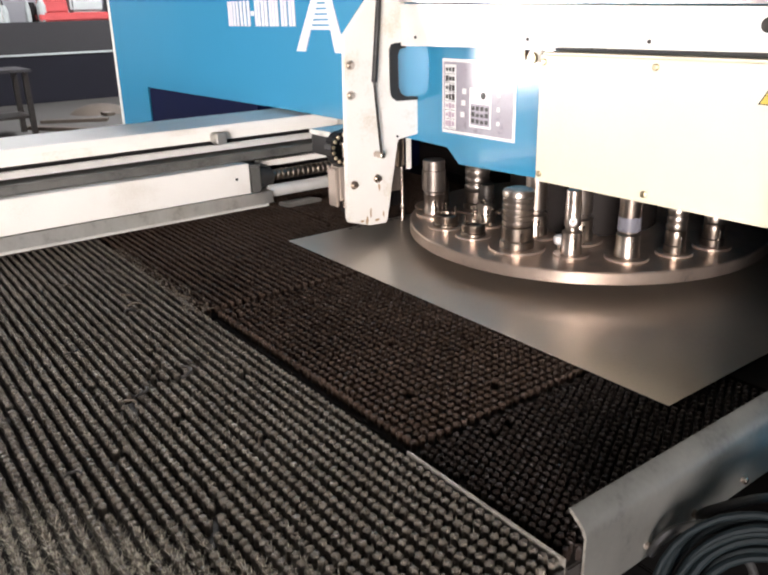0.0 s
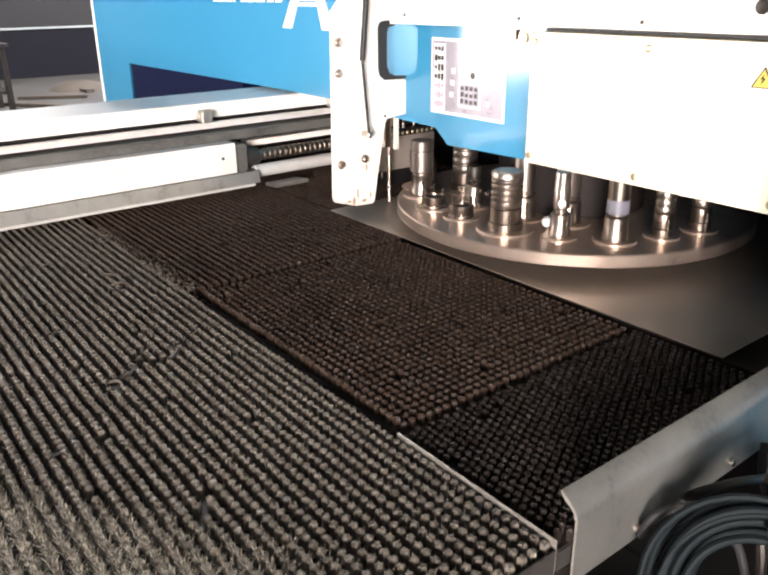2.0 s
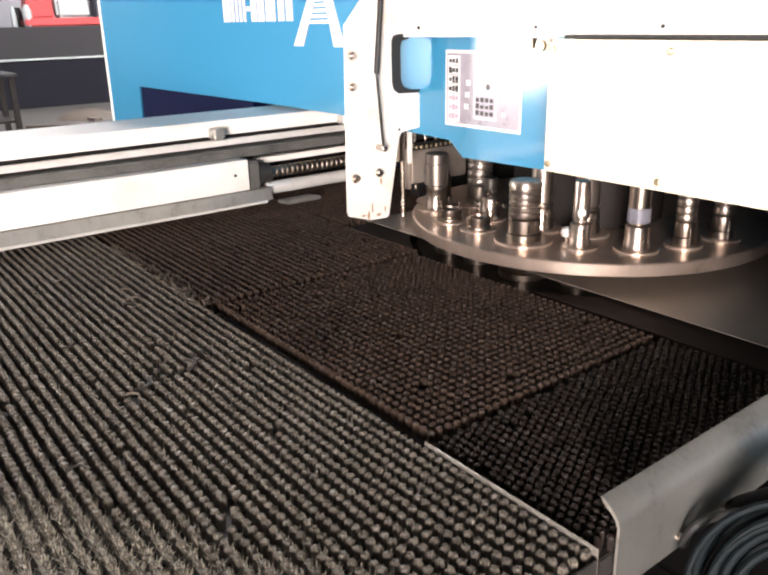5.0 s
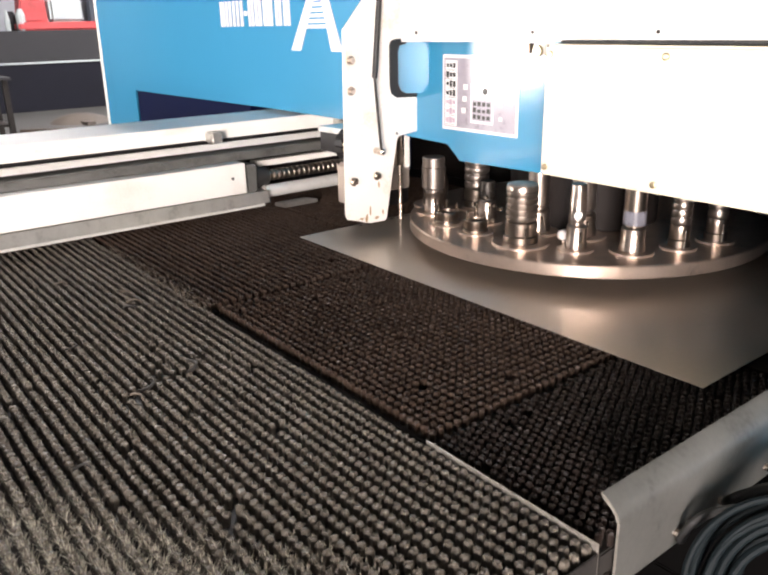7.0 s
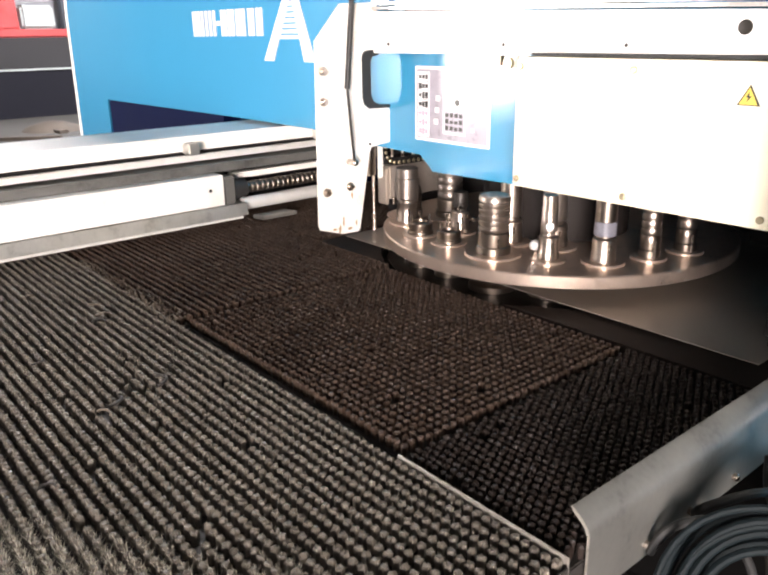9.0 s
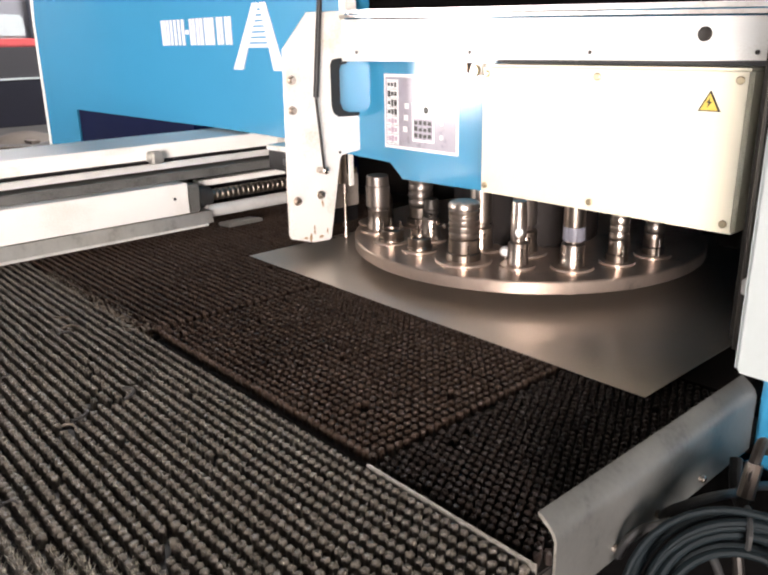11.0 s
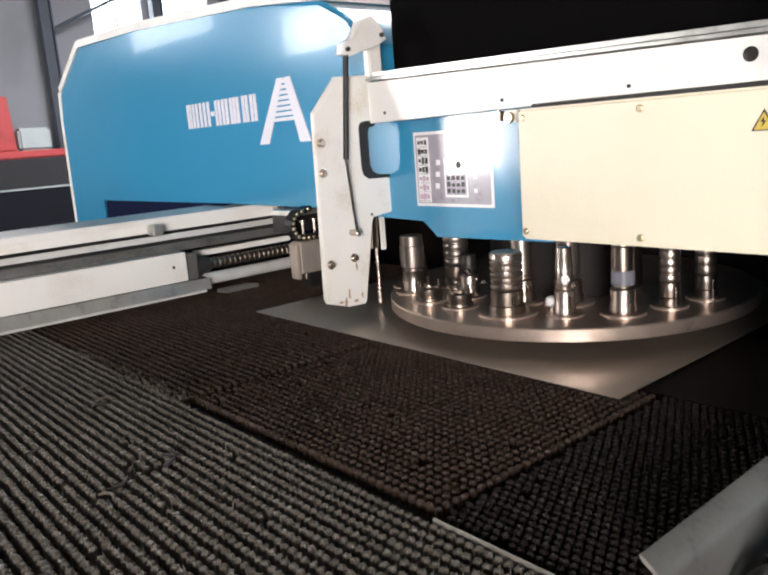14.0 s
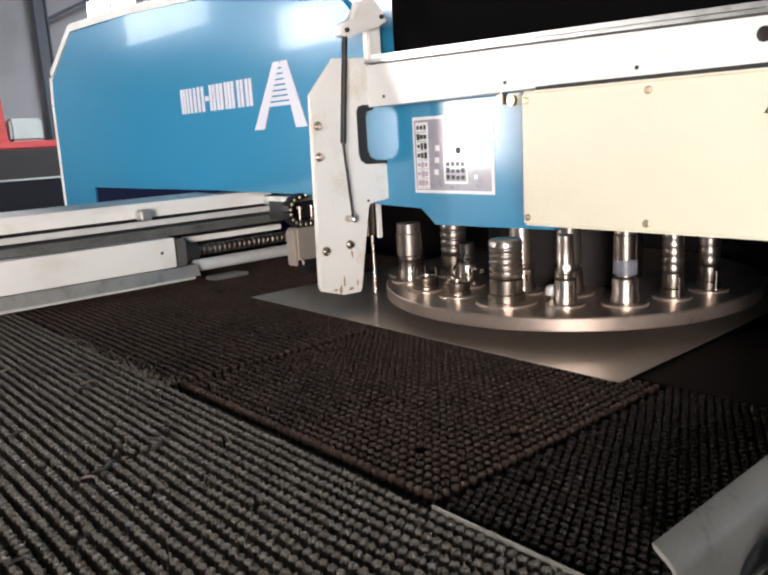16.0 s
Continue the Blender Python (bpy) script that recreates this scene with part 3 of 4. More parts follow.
def plain_tool(x, y, r, top, label, band=False, wide=1.12, mark=False, mat=None):
    h = top - ZT
    t = thing("punch_tool", (x, y, ZT), label, "punch tool", "punch tools on the turret")
    station_base(t, r * wide)
    part("holder", lathe(bmesh.new(), [(r * wide * 1.08, 0.006), (r * wide * 1.08, 0.02), (r * wide, 0.024), (r * wide, 0.058), (r * 0.9, 0.062)]), TOOLSTEEL, t, smooth=True)
    part("punch_head", lathe(bmesh.new(), [(r * 0.8, 0.062), (r * 0.8, 0.07), (r, 0.074), (r, h - 0.03), (r * 0.93, h - 0.028), (r * 0.93, h - 0.003), (r * 0.85, h), (r * 0.3, h)]), mat or (OILED if band else TOOLSTEEL), t, smooth=True)
    if band:
        part("band", lathe(bmesh.new(), [(r * 1.04, 0.068), (r * 1.04, 0.1), (r * 1.0, 0.101)]), BANDGREY, t, "bluish grey plastic band", smooth=True)
    if mat is DARKSTEEL:
        for k, (dx, dy, z) in enumerate(((0.03, -0.02, 0.028), (0.036, -0.012, 0.052), (0.045, -0.025, 0.012), (0.022, -0.03, 0.075), (0.05, 0.0, 0.04), (-0.02, -0.034, 0.05))):
            part("nut", lathe(bmesh.new(), [(0.0055, 0.0), (0.0055, 0.007), (0.0035, 0.009)], (dx, dy, z), "y" if k % 2 else "z", 6), STEEL, t)
    if mark:
        kn = [(0.004, 0.0), (0.013, 0.004), (0.016, 0.013), (0.013, 0.022), (0.005, 0.026)]
        part("knob", lathe(bmesh.new(), kn, (-0.046, 0.012, 0.012), "z", 14), PAPER, t, "pale plastic knob", smooth=True)
        part("knob_stem", lathe(bmesh.new(), [(0.005, 0.0), (0.005, 0.012)], (-0.046, 0.012, 0.0), "z", 10), OILED, t)
        d = Vector((0.66, -0.75, 0)) * r
        bm = bmesh.new()
        rod(bm, d * 0.9 + Vector((0, 0, 0.088)), d * 1.12 + Vector((0, 0, 0.088)), 0.0095, 16)
        mk = part("mark", bm, PAPER, t, "round white mark")
        bm = bmesh.new()
        rod(bm, d * 0.9 + Vector((0, 0, 0.088)), d * 1.16 + Vector((0, 0, 0.088)), 0.0045, 12)
        part("mark_centre", bm, GREYTOOL, mk)
    return t


def stub_tool(x, y, r):
    t = thing("empty_station", (x, y, ZT), "low steel tool station with upright guide pins", "tool station", "tool stations on the turret")
    part("pad", lathe(bmesh.new(), [(r * 1.5, 0.0002), (r * 1.5, 0.003), (r * 1.45, 0.004), (r, 0.004)], seg=32), DISCSTEEL, t, smooth=True)
    part("holder", lathe(bmesh.new(), [(r * 1.08, 0.0045), (r * 1.08, 0.011), (r * 0.98, 0.013), (r * 0.98, 0.017), (r, 0.018), (r, 0.033), (r * 0.93, 0.035), (r * 0.72, 0.035), (r * 0.68, 0.026)]), OILED, t, smooth=True)
    part("bore", lathe(bmesh.new(), [(r * 0.66, 0.02), (r * 0.66, 0.0275), (0.003, 0.0275)]), BLACK, t, "dark bore", smooth=True)
    for k in range(3):
        a = radians(20 + 120 * k)
        part("pin", rod(bmesh.new(), (r * 0.84 * math.cos(a), r * 0.84 * math.sin(a), 0.03), (r * 0.84 * math.cos(a), r * 0.84 * math.sin(a), 0.058), 0.0026, 8), STEEL, t)
    return t


# ---- brush table ----
PITCH = 0.0195


def tuft_verts(x, y, z, rnd, r=0.0068, h=0.02):
    """A worn round tuft: a flared bundle with an uneven top."""
    n = 10
    lean = Vector((rnd.uniform(-1, 1), rnd.uniform(-1, 1), 0)) * 0.0009
    a0 = rnd.uniform(0, 6.28)
    ridge = [(1.12 if k % 2 else 0.84) * rnd.uniform(0.92, 1.08) for k in range(n)]
    vs = []
    for rr, zz in ((r * 0.85, -h), (r * 1.0, -0.0035), (r * 0.74, -0.0004)):
        for k in range(n):
            a = a0 + 2 * math.pi * k / n
            q = rr * ridge[k]
            dz = rnd.uniform(-0.0013, 0.0013) if zz > -0.01 else 0
            f = 1 + zz / h
            vs.append((x + q * math.cos(a) + lean.x * f, y + q * math.sin(a) + lean.y * f, z + zz + dz))
    vs.append((x + lean.x, y + lean.y, z + rnd.uniform(-0.003, 0.002)))
    fs = []
    for s in range(2):
        for k in range(n):
            fs.append((s * n + k, s * n + (k + 1) % n, (s + 1) * n + (k + 1) % n, (s + 1) * n + k))
    for k in range(n):
        fs.append((2 * n + k, 2 * n + (k + 1) % n, 3 * n))
    return vs, fs


def tuft_mesh(name, spots, z, rnd, r, mats, strands=0):
    V, F, loose = [], [], []
    for x, y in spots:
        vs, fs = tuft_verts(x, y, z, rnd, r)
        o = len(V)
        V += vs
        F += [tuple(i + o for i in f) for f in fs]
        fray = strands + (int(min(26, max(0, (-0.30 + 0.6 * x - 0.015 * math.sin(40 * x) - y) * 260))) if strands and y > -0.8 else 0)
        for k in range(fray):
            a, q, o = rnd.uniform(0, 6.28), rnd.uniform(0.2, 1.0) * r, len(V)
            w, up, out = rnd.uniform(0.0004, 0.0009), rnd.uniform(0.001, 0.004 + 0.00012 * fray), rnd.uniform(0.0, 0.005 + 0.00025 * fray)
            c, s = math.cos(a), math.sin(a)
            V += [(x + q * c - w * s, y + q * s + w * c, z - 0.006), (x + q * c + w * s, y + q * s - w * c, z - 0.006), (x + (q + out) * c, y + (q + out) * s, z + up)]
            F.append((o, o + 1, o + 2))
            loose.append(len(F) - 1)
    me = bpy.data.meshes.new(name)
    me.from_pydata(V, [], F)
    me.materials.append(mats[0])
    me.materials.append(FRAY)
    for i in loose:
        me.polygons[i].material_index = 1
    return me


def spots_in(x0, x1, y0, y1, px, py, stagger):
    out = []
    row = 0
    y = y1 - py * 0.55
    while y > y0 + py * 0.3:
        x = x0 + px * (0.55 + (0.5 if stagger and row % 2 else 0))
        while x < x1 - px * 0.3:
            out.append((x, y))
            x += px
        y -= py
        row += 1
    return out


def brush_bed(name, x0, x1, y0, y1, px, py, stagger, label, singles=None, r=0.0068, seed=1, mats=None, strands=0, gaps=()):
    rnd = random.Random(seed)
    b = thing(name, (0, 0, 0), label, "brush table", "brush tables of the press")
    part("bed_plate", boxed((x0 + 0.002, y0 + 0.002, 0.845), (x1 - 0.002, y1 - 0.002, 0.879), 0.002), BEDPLATE, b, "dusty black bed plate")
    rest, near = [], []
    for x, y in spots_in(x0, x1, y0, y1, px, py, stagger):
        if rnd.random() < 0.004 or any((x - a) ** 2 + (y - c) ** 2 < d * d for a, c, d in gaps):
            continue
        q = (x + rnd.uniform(-1, 1) * 0.0005, y + rnd.uniform(-1, 1) * 0.0005)
        inside = singles and singles[0] < x < singles[1] and singles[2] < y < singles[3] and len(near) < 300
        (near if inside else rest).append(q)
    ob = new("bristle_field", tuft_mesh("bristle_field", rest, 0.8985, rnd, r, mats, strands))
    ob.parent = b
    tagged(ob, "dense rows of short dark bristle tufts", kind="stuff")
    kinds = []
    for k in range(6):
        me = tuft_mesh("tuft", [(0, 0)], 0.0, rnd, r, mats, strands)
        me.materials[0] = mats[1]
        kinds.append(me)
    for x, y in near:
        o = new("tuft", rnd.choice(kinds))
        o.location = (x, y, 0.8985)
        o.rotation_euler = (0, 0, rnd.uniform(0, 6))
        o.parent = b
    return b


def table_frame():
    t = thing("table_frame", (0, 0, 0), "dark steel frame under the brush tables", "table frame")
    part("side_beam", boxed((-2.2, -1.02, 0.70), (0.30, -0.98, 0.843)), DARKSTEEL, t)
    part("side_beam", boxed((-2.2, 0.0, 0.70), (0.30, 0.04, 0.843)), DARKSTEEL, t)
    part("end_beam", boxed((0.26, -0.98, 0.70), (0.30, 0.0, 0.843)), DARKSTEEL, t)
    for x in (-2.1, 0.2):
        for y in (-0.95, 0.0):
            part("leg", boxed((x - 0.03, y, 0), (x + 0.03, y + 0.03, 0.70)), DARKSTEEL, t)
    return t


def end_plate():
    e = thing("end_plate", (0.3065, 0, 0.80), "dusty dark steel end plate of the brush table", "metal plate")
    part("plate", boxed((-0.001, -0.97, 0.0), (0.0015, -0.004, 0.092), 0.0006), BEDPLATE, e)
    return e


def edge_strip():
    s = thing("edge_strip", (0, 0, 0.9), "worn bright steel strip along the brush table joint", "metal strip")
    part("strip", boxed((0.0, -0.0015, -0.05), (0.305, 0.0015, 0.002), 0.0006), STRIP, s)
    return s


def side_rail():
    r = thing("side_rail", (0, 0, 0), "worn grey painted steel side rail with folded lip", "rail")
    prof = [(0.284, 0.951), (0.287, 0.945), (0.300, 0.9355), (0.3055, 0.930), (0.3085, 0.922), (0.309, 0.915), (0.309, 0.825), (0.3125, 0.825), (0.3125, 0.916), (0.3118, 0.9235), (0.3085, 0.932), (0.302, 0.939), (0.289, 0.9495)]
    part("folded_profile", prism(bmesh.new(), prof, "y", 0.028, 0.575), RAILGREY, r, smooth=True)
    part("end_edge", boxed((0.3093, 0.0268, 0.80), (0.3122, 0.0284, 0.9215)), STRIP, r, "bare bright end edge")
    part("end_edge", prism(bmesh.new(), prof[:5] + prof[9:], "y", 0.0262, 0.0279), STRIP, r, "bare bright end edge")
    for y in (0.16, 0.27, 0.40):
        part("bolt", lathe(bmesh.new(), [(0.006, 0), (0.006, 0.006), (0.004, 0.008)], (0.3125, y, 0.845), "x", 10), STEEL, r)
    return r


# ---- carriage: local x = 0 at the white box's face ----
def carriage():
    c = thing("carriage_beam", (-1.435, 0, 0), "long carriage beam with white cover box and aluminium guide rails", "linear axis")
    part("beam_core", boxed((-0.36, -1.0, 0.91), (-0.16, 0.97, 1.13), 0.006), BLACK, c, "dark beam core")
    part("top_cover", boxed((-0.40, -1.0, 1.163), (-0.125, 0.96, 1.182), 0.004), WHITE, c, "white top cover", smooth=True)
    part("cover_web", boxed((-0.38, -1.0, 1.131), (-0.15, 0.96, 1.1625), 0.002), WORNWHITE, c, "dulled cream web under the cover", smooth=True)
    part("guide_rail", boxed((-0.13, -1.0, 1.105), (-0.095, 0.97, 1.123), 0.006), BRIGHTALU, c, "bright guide rail", smooth=True)
    part("scale_strip", boxed((-0.15, -1.0, 1.0695), (-0.05, 0.97, 1.096), 0.003), RAILGREY, c, "grey scale strip", smooth=True)
    part("cover_box", boxed((-0.12, -1.0, 0.972), (0.0, 0.485, 1.069), 0.002), WHITE, c, "white cover box", smooth=True)
    part("drip_tray", prism(bmesh.new(), [(-0.14, 0.926), (0.012, 0.932), (0.002, 0.969), (-0.14, 0.969)], "y", -1.0, 0.56), ALU, c, "aluminium drip tray")
    part("tray_edge", boxed((-0.12, -1.0, 0.9235), (0.016, 0.54, 0.9315), 0.002), BRIGHTALU, c)
    part("box_screw", lathe(bmesh.new(), [(0.005, 0), (0.005, 0.002)], (0, 0.4376, 1.0245), "x", 12), INK, c)
    part("bearing_block", boxed((-0.11, 0.487, 0.970), (-0.004, 0.53, 1.06), 0.006), RAILGREY, c, "stained grey bearing block", smooth=True)
    part("bumper", lathe(bmesh.new(), [(0.036, 0.53), (0.036, 0.558), (0.030, 0.56), (0.030, 0.585), (0.02, 0.59)], (-0.05, 0, 1.008), "y", 20), RUBBER, c, "black rubber bumper", smooth=True)
    prof = []
    for k in range(19):
        y = 0.59 + k * 0.02
        prof += [(0.0155, y), (0.0195, y + 0.004), (0.0195, y + 0.013), (0.0155, y + 0.017)]
    part("ball_screw", lathe(bmesh.new(), prof, (-0.06, 0, 1.006), "y", 14), OILED, c, "ball screw", smooth=True)
    part("support_rod", rod(bmesh.new(), (-0.04, 0.565, 0.958), (-0.04, 0.97, 0.958), 0.021, 20), BRIGHTALU, c, "bright round support rod", smooth=True)
    part("scraper", boxed((-0.12, 0.565, 1.034), (-0.08, 0.96, 1.053), 0.003), WHITE, c, "pale scraper strip")
    for y in (-0.30, 0.425, 0.93):
        part("stop", boxed((-0.148, y, 1.1235), (-0.098, y + 0.04, 1.16), 0.005), ALU, c, "small clamp stop", smooth=True)
    part("foot_plate", prism(bmesh.new(), [(-0.03, 0.60), (0.02, 0.61), (0.02, 0.74), (-0.03, 0.72)], "z", 0.905, 0.918, 0.002), ALU, c, "loose bright bracket foot")
    return c


def clamp_unit():
    c = thing("clamp_unit", (-1.087, 0.419, 0), "steel clamp carriage with a black hose chain and brass screws", "clamp")
    part("clamp_block", boxed((-0.085, 0.205, 0.978), (-0.03, 0.445, 1.083), 0.004), CLAMPGREY, c, "milled grey clamp block", smooth=True)
    part("jaw", boxed((-0.075, 0.192, 0.962), (-0.03, 0.204, 1.078), 0.003), CLAMPGREY, c, "milled end plate", smooth=True)
    part("lower_jaw", boxed((-0.085, 0.24, 0.93), (-0.03, 0.44, 0.976), 0.004), BLACK, c)
    part("jaw_pin", rod(bmesh.new(), (-0.024, 0.216, 0.962), (-0.024, 0.216, 0.984), 0.005), STEEL, c, smooth=True)
    part("top_plate", boxed((-0.20, 0.21, 1.166), (-0.05, 0.445, 1.182), 0.003), ALU, c, "flat grey top plate", smooth=True)
    part("recess", boxed((-0.20, 0.22, 1.105), (-0.10, 0.445, 1.165)), BLACK, c, "dark recess")
    # hose chain: along the bottom, round the end and back
    line = [(0.4355 - 0.0205 * k, 1.094) for k in range(11)]
    line += [(0.228 - 0.044 * math.sin(math.pi * k / 8), 1.138 - 0.044 * math.cos(math.pi * k / 8)) for k in range(1, 8)] + [(0.235, 1.182), (0.26, 1.19)]
    for (y0, z0), (y1, z1) in zip(line, line[1:]):
        d = Vector((y1 - y0, z1 - z0))
        n = Vector((-d.y, d.x)).normalized() * 0.0085
        q = [(y0 + n.x, z0 + n.y), (y1 + n.x, z1 + n.y), (y1 - n.x, z1 - n.y), (y0 - n.x, z0 - n.y)]
        link = part("chain_link", prism(bmesh.new(), q, "x", -0.06, -0.024), BLACK, c)
        part("rivet", lathe(bmesh.new(), [(0.0062, 0), (0.0062, 0.003), (0.004, 0.005)], (-0.0245, (y0 + y1) / 2, (z0 + z1) / 2), "x", 10), BRASS, link, smooth=True)
    for k in range(4):
        y = 0.255 + 0.046 * k
        pin = part("pin", rod(bmesh.new(), (-0.075, y, 1.10), (-0.075, y, 1.14), 0.005), STEEL, c, smooth=True)
        part("pin_head", rod(bmesh.new(), (-0.075, y, 1.14), (-0.075, y, 1.148), 0.011), STEEL, pin, smooth=True)
    return c


def metal_sheet():
    s = thing("metal_sheet", (-1.087, 0.419, 0.9), "flat bright sheet of plain steel lying on the brush table", "metal sheet")
    part("sheet", boxed((0, 0, 0.0), (1.25, 1.6, 0.0015)), SHEET, s)
    for k in range(16):
        part("punched_slot", prism(bmesh.new(), [(0.012, 0.20 + 0.03 * k), (0.020, 0.203 + 0.03 * k), (0.020, 0.217 + 0.03 * k), (0.012, 0.214 + 0.03 * k)], "z", 0.0016, 0.0019), DARKSTEEL, s)
    return s


def back_bench():
    b = thing("work_counter", (-15.0, 0, 0), "long dark blue counter with a white edge by the wall", "counter")
    part("front", boxed((-1.0, -3.0, 0), (0.0, 8.5, 0.87), 0.01), NAVYGREY, b, "dark navy front")
    part("edge_line", boxed((-1.0, -3.0, 0.8705), (0.03, 8.5, 0.905), 0.004), PALE, b, "pale edge strip")
    part("upstand", boxed((-1.0, -3.0, 0.906), (-0.05, 8.5, 1.47), 0.01), DADO, b, "dark grey upstand")
    return b


def hall_column(y, w=0.28):
    c = thing("steel_column", (-17.6, y, 0), "dark grey steel column standing before the hall wall", "column", "columns of the hall")
    for a, e in ((-w / 2, -w / 2 + 0.03), (w / 2 - 0.03, w / 2)):
        part("flange", boxed((-0.12, a, 0), (0.12, e, HZ)), COLUMN, c)
    part("web", boxed((-0.02, -w / 2 + 0.03, 0), (0.02, w / 2 - 0.03, HZ)), COLUMN, c)
    part("brace", rod(bmesh.new(), (0, 0.1, 4.3), (0, 2.8, 5.6), 0.04), COLUMN, c)
    return c


def red_machine(x, y, z, s):
    m = thing("red_machine", (x, y, z), "small red painted machine standing on the counter", "machine", "red machines on the counter")
    part("base", boxed((-0.3 * s, -0.75 * s, 0), (0.3 * s, 0.8 * s, 0.16 * s), 0.03), RED, m)
    part("upright", prism(bmesh.new(), [(-0.7 * s, 0.16 * s), (-0.15 * s, 0.16 * s), (-0.2 * s, 1.25 * s), (-0.55 * s, 1.3 * s)], "x", -0.2 * s, 0.2 * s, 0.03), RED, m)
    part("motor", boxed((-0.2 * s, -0.1 * s, 0.161 * s), (0.2 * s, 0.55 * s, 0.62 * s), 0.05), PALE, m, "pale motor housing")
    return m


def clutter(x, y, z, seed):
    rnd = random.Random(seed)
    c = thing("parts_heap", (x, y, z), "heap of pale metal parts on the counter", "metal parts", "heaps on the counter")
    for k in range(7):
        a = Vector((rnd.uniform(-0.2, 0.2), rnd.uniform(-0.6, 0.6), 0))
        r = rnd.uniform(0.05, 0.13)
        part("metal_part", lathe(bmesh.new(), [(r, 0.0), (r, rnd.uniform(0.1, 0.3)), (r * 0.5, rnd.uniform(0.3, 0.4))], a, seg=10), rnd.choice((PALE, DADO, ALU)), c)
    return c


def side_stand():
    t = thing("steel_stand", (-10.6, 1.45, 0), "dark steel stand with a grey top on the hall floor", "table")
    part("top", boxed((-0.6, -1.6, 0.86), (0.25, 0.38, 0.90), 0.006), DADO, t)
    for x, y in ((-0.5, 0.3), (0.18, 0.3), (-0.5, -1.5), (0.18, -1.5)):
        part("leg", boxed((x - 0.035, y - 0.035, 0), (x + 0.035, y + 0.035, 0.858)), DARKSTEEL, t)
    part("shelf", boxed((-0.5, -1.5, 0.26), (0.18, 0.3, 0.29)), DARKSTEEL, t)
    return t


def floor_scrap():
    for k, (x, y, a, l) in enumerate(((-10.8, 2.2, 35, 1.3), (-11.6, 2.6, 60, 1.0), (-12.4, 3.2, 10, 0.9))):
        p = thing("wood_plank", (x, y, 0), "raw wooden plank lying on the concrete floor", "plank", "planks on the floor")
        p.rotation_euler = (0, 0, radians(a))
        part("board", boxed((-l / 2, -0.07, 0), (l / 2, 0.07, 0.05), 0.006), WOOD, p)
    p = thing("scrap_plate", (-9.3, 2.35, 0), "pale blue-grey sheet metal offcut on the floor", "metal plate")
    part("plate", prism(bmesh.new(), [(-0.5, -0.4), (0.5, -0.3), (0.45, 0.4), (-0.3, 0.35)], "z", 0.0, 0.05, 0.01), SCRAP, p)
    h = thing("sand_heap", (-12.6, 3.3, 0), "low brown heap of swept debris on the floor", "debris")
    part("mound", lathe(bmesh.new(), [(0.5, 0.0), (0.4, 0.07), (0.2, 0.13), (0.07, 0.15)], seg=18), WOOD, h, smooth=True)


def hose_coil():
    c = thing("hose_coil", (0.475, 0.175, 0.815), "coil of dark blue-grey hose hanging beside the rail", "hose")
    n = Vector((0.35, -0.70, 0.55)).normalized()
    u = n.cross(Vector((0, 0, 1))).normalized()
    w = n.cross(u)
    rnd = random.Random(8)
    for k in range(18):
        r = 0.088 + 0.009 * (k % 6) + rnd.uniform(-0.004, 0.004)
        off = n * (0.014 * (k // 6) - 0.02) + u * rnd.uniform(-0.012, 0.012) + w * rnd.uniform(-0.012, 0.012)
        tilt = rnd.uniform(-0.22, 0.22)
        pts = []
        for i in range(37):
            a = 2 * math.pi * i / 36
            pts.append(off + r * (math.cos(a) * u + math.sin(a) * w) + n * (r * tilt * math.sin(a)))
        part("hose_turn", tube(bmesh.new(), pts, rnd.choice((0.0038, 0.0046, 0.0055)), 8), HOSE, c, smooth=True)
    part("tie", tube(bmesh.new(), [w * -0.085 + n * 0.02, w * -0.105 + n * 0.035, w * -0.13 + n * 0.02, w * -0.14 - n * 0.01], 0.004, 6), RUBBER, c, "black tie")
    return c


def cable_bundle():
    c = thing("cable_bundle", (0.42, 0.3, 0.44), "black conduit with a bright metal coupling below the rail", "cable")
    base = Vector((0.42, 0.3, 0.44))
    def run(name, pts, r, mat, label=""):
        part(name, tube(bmesh.new(), [Vector(p) - base for p in pts], r, 10), mat, c, label, smooth=True)
    run("conduit", [(0.40, 0.40, 0.93), (0.402, 0.37, 0.955), (0.405, 0.34, 0.93), (0.405, 0.325, 0.88), (0.41, 0.31, 0.83), (0.425, 0.30, 0.76), (0.43, 0.29, 0.60), (0.43, 0.29, 0.442)], 0.008, DARKSTEEL, "dark flexible conduit")
    run("coupling", [(0.405, 0.345, 0.935), (0.405, 0.328, 0.89)], 0.0115, OILED, "metal coupling")
    run("cable", [(0.322, 0.27, 0.845), (0.34, 0.26, 0.87), (0.37, 0.30, 0.885), (0.38, 0.36, 0.87), (0.37, 0.46, 0.83), (0.37, 0.53, 0.80)], 0.007, RUBBER)
    run("cable", [(0.322, 0.155, 0.84), (0.335, 0.16, 0.875), (0.35, 0.19, 0.885), (0.37, 0.24, 0.87), (0.40, 0.28, 0.80), (0.42, 0.30, 0.7)], 0.006, RUBBER)
    run("cable", [(0.36, 0.40, 0.90), (0.38, 0.37, 0.86), (0.43, 0.36, 0.80), (0.5, 0.38, 0.72), (0.6, 0.42, 0.60)], 0.009, RUBBER)
    return c


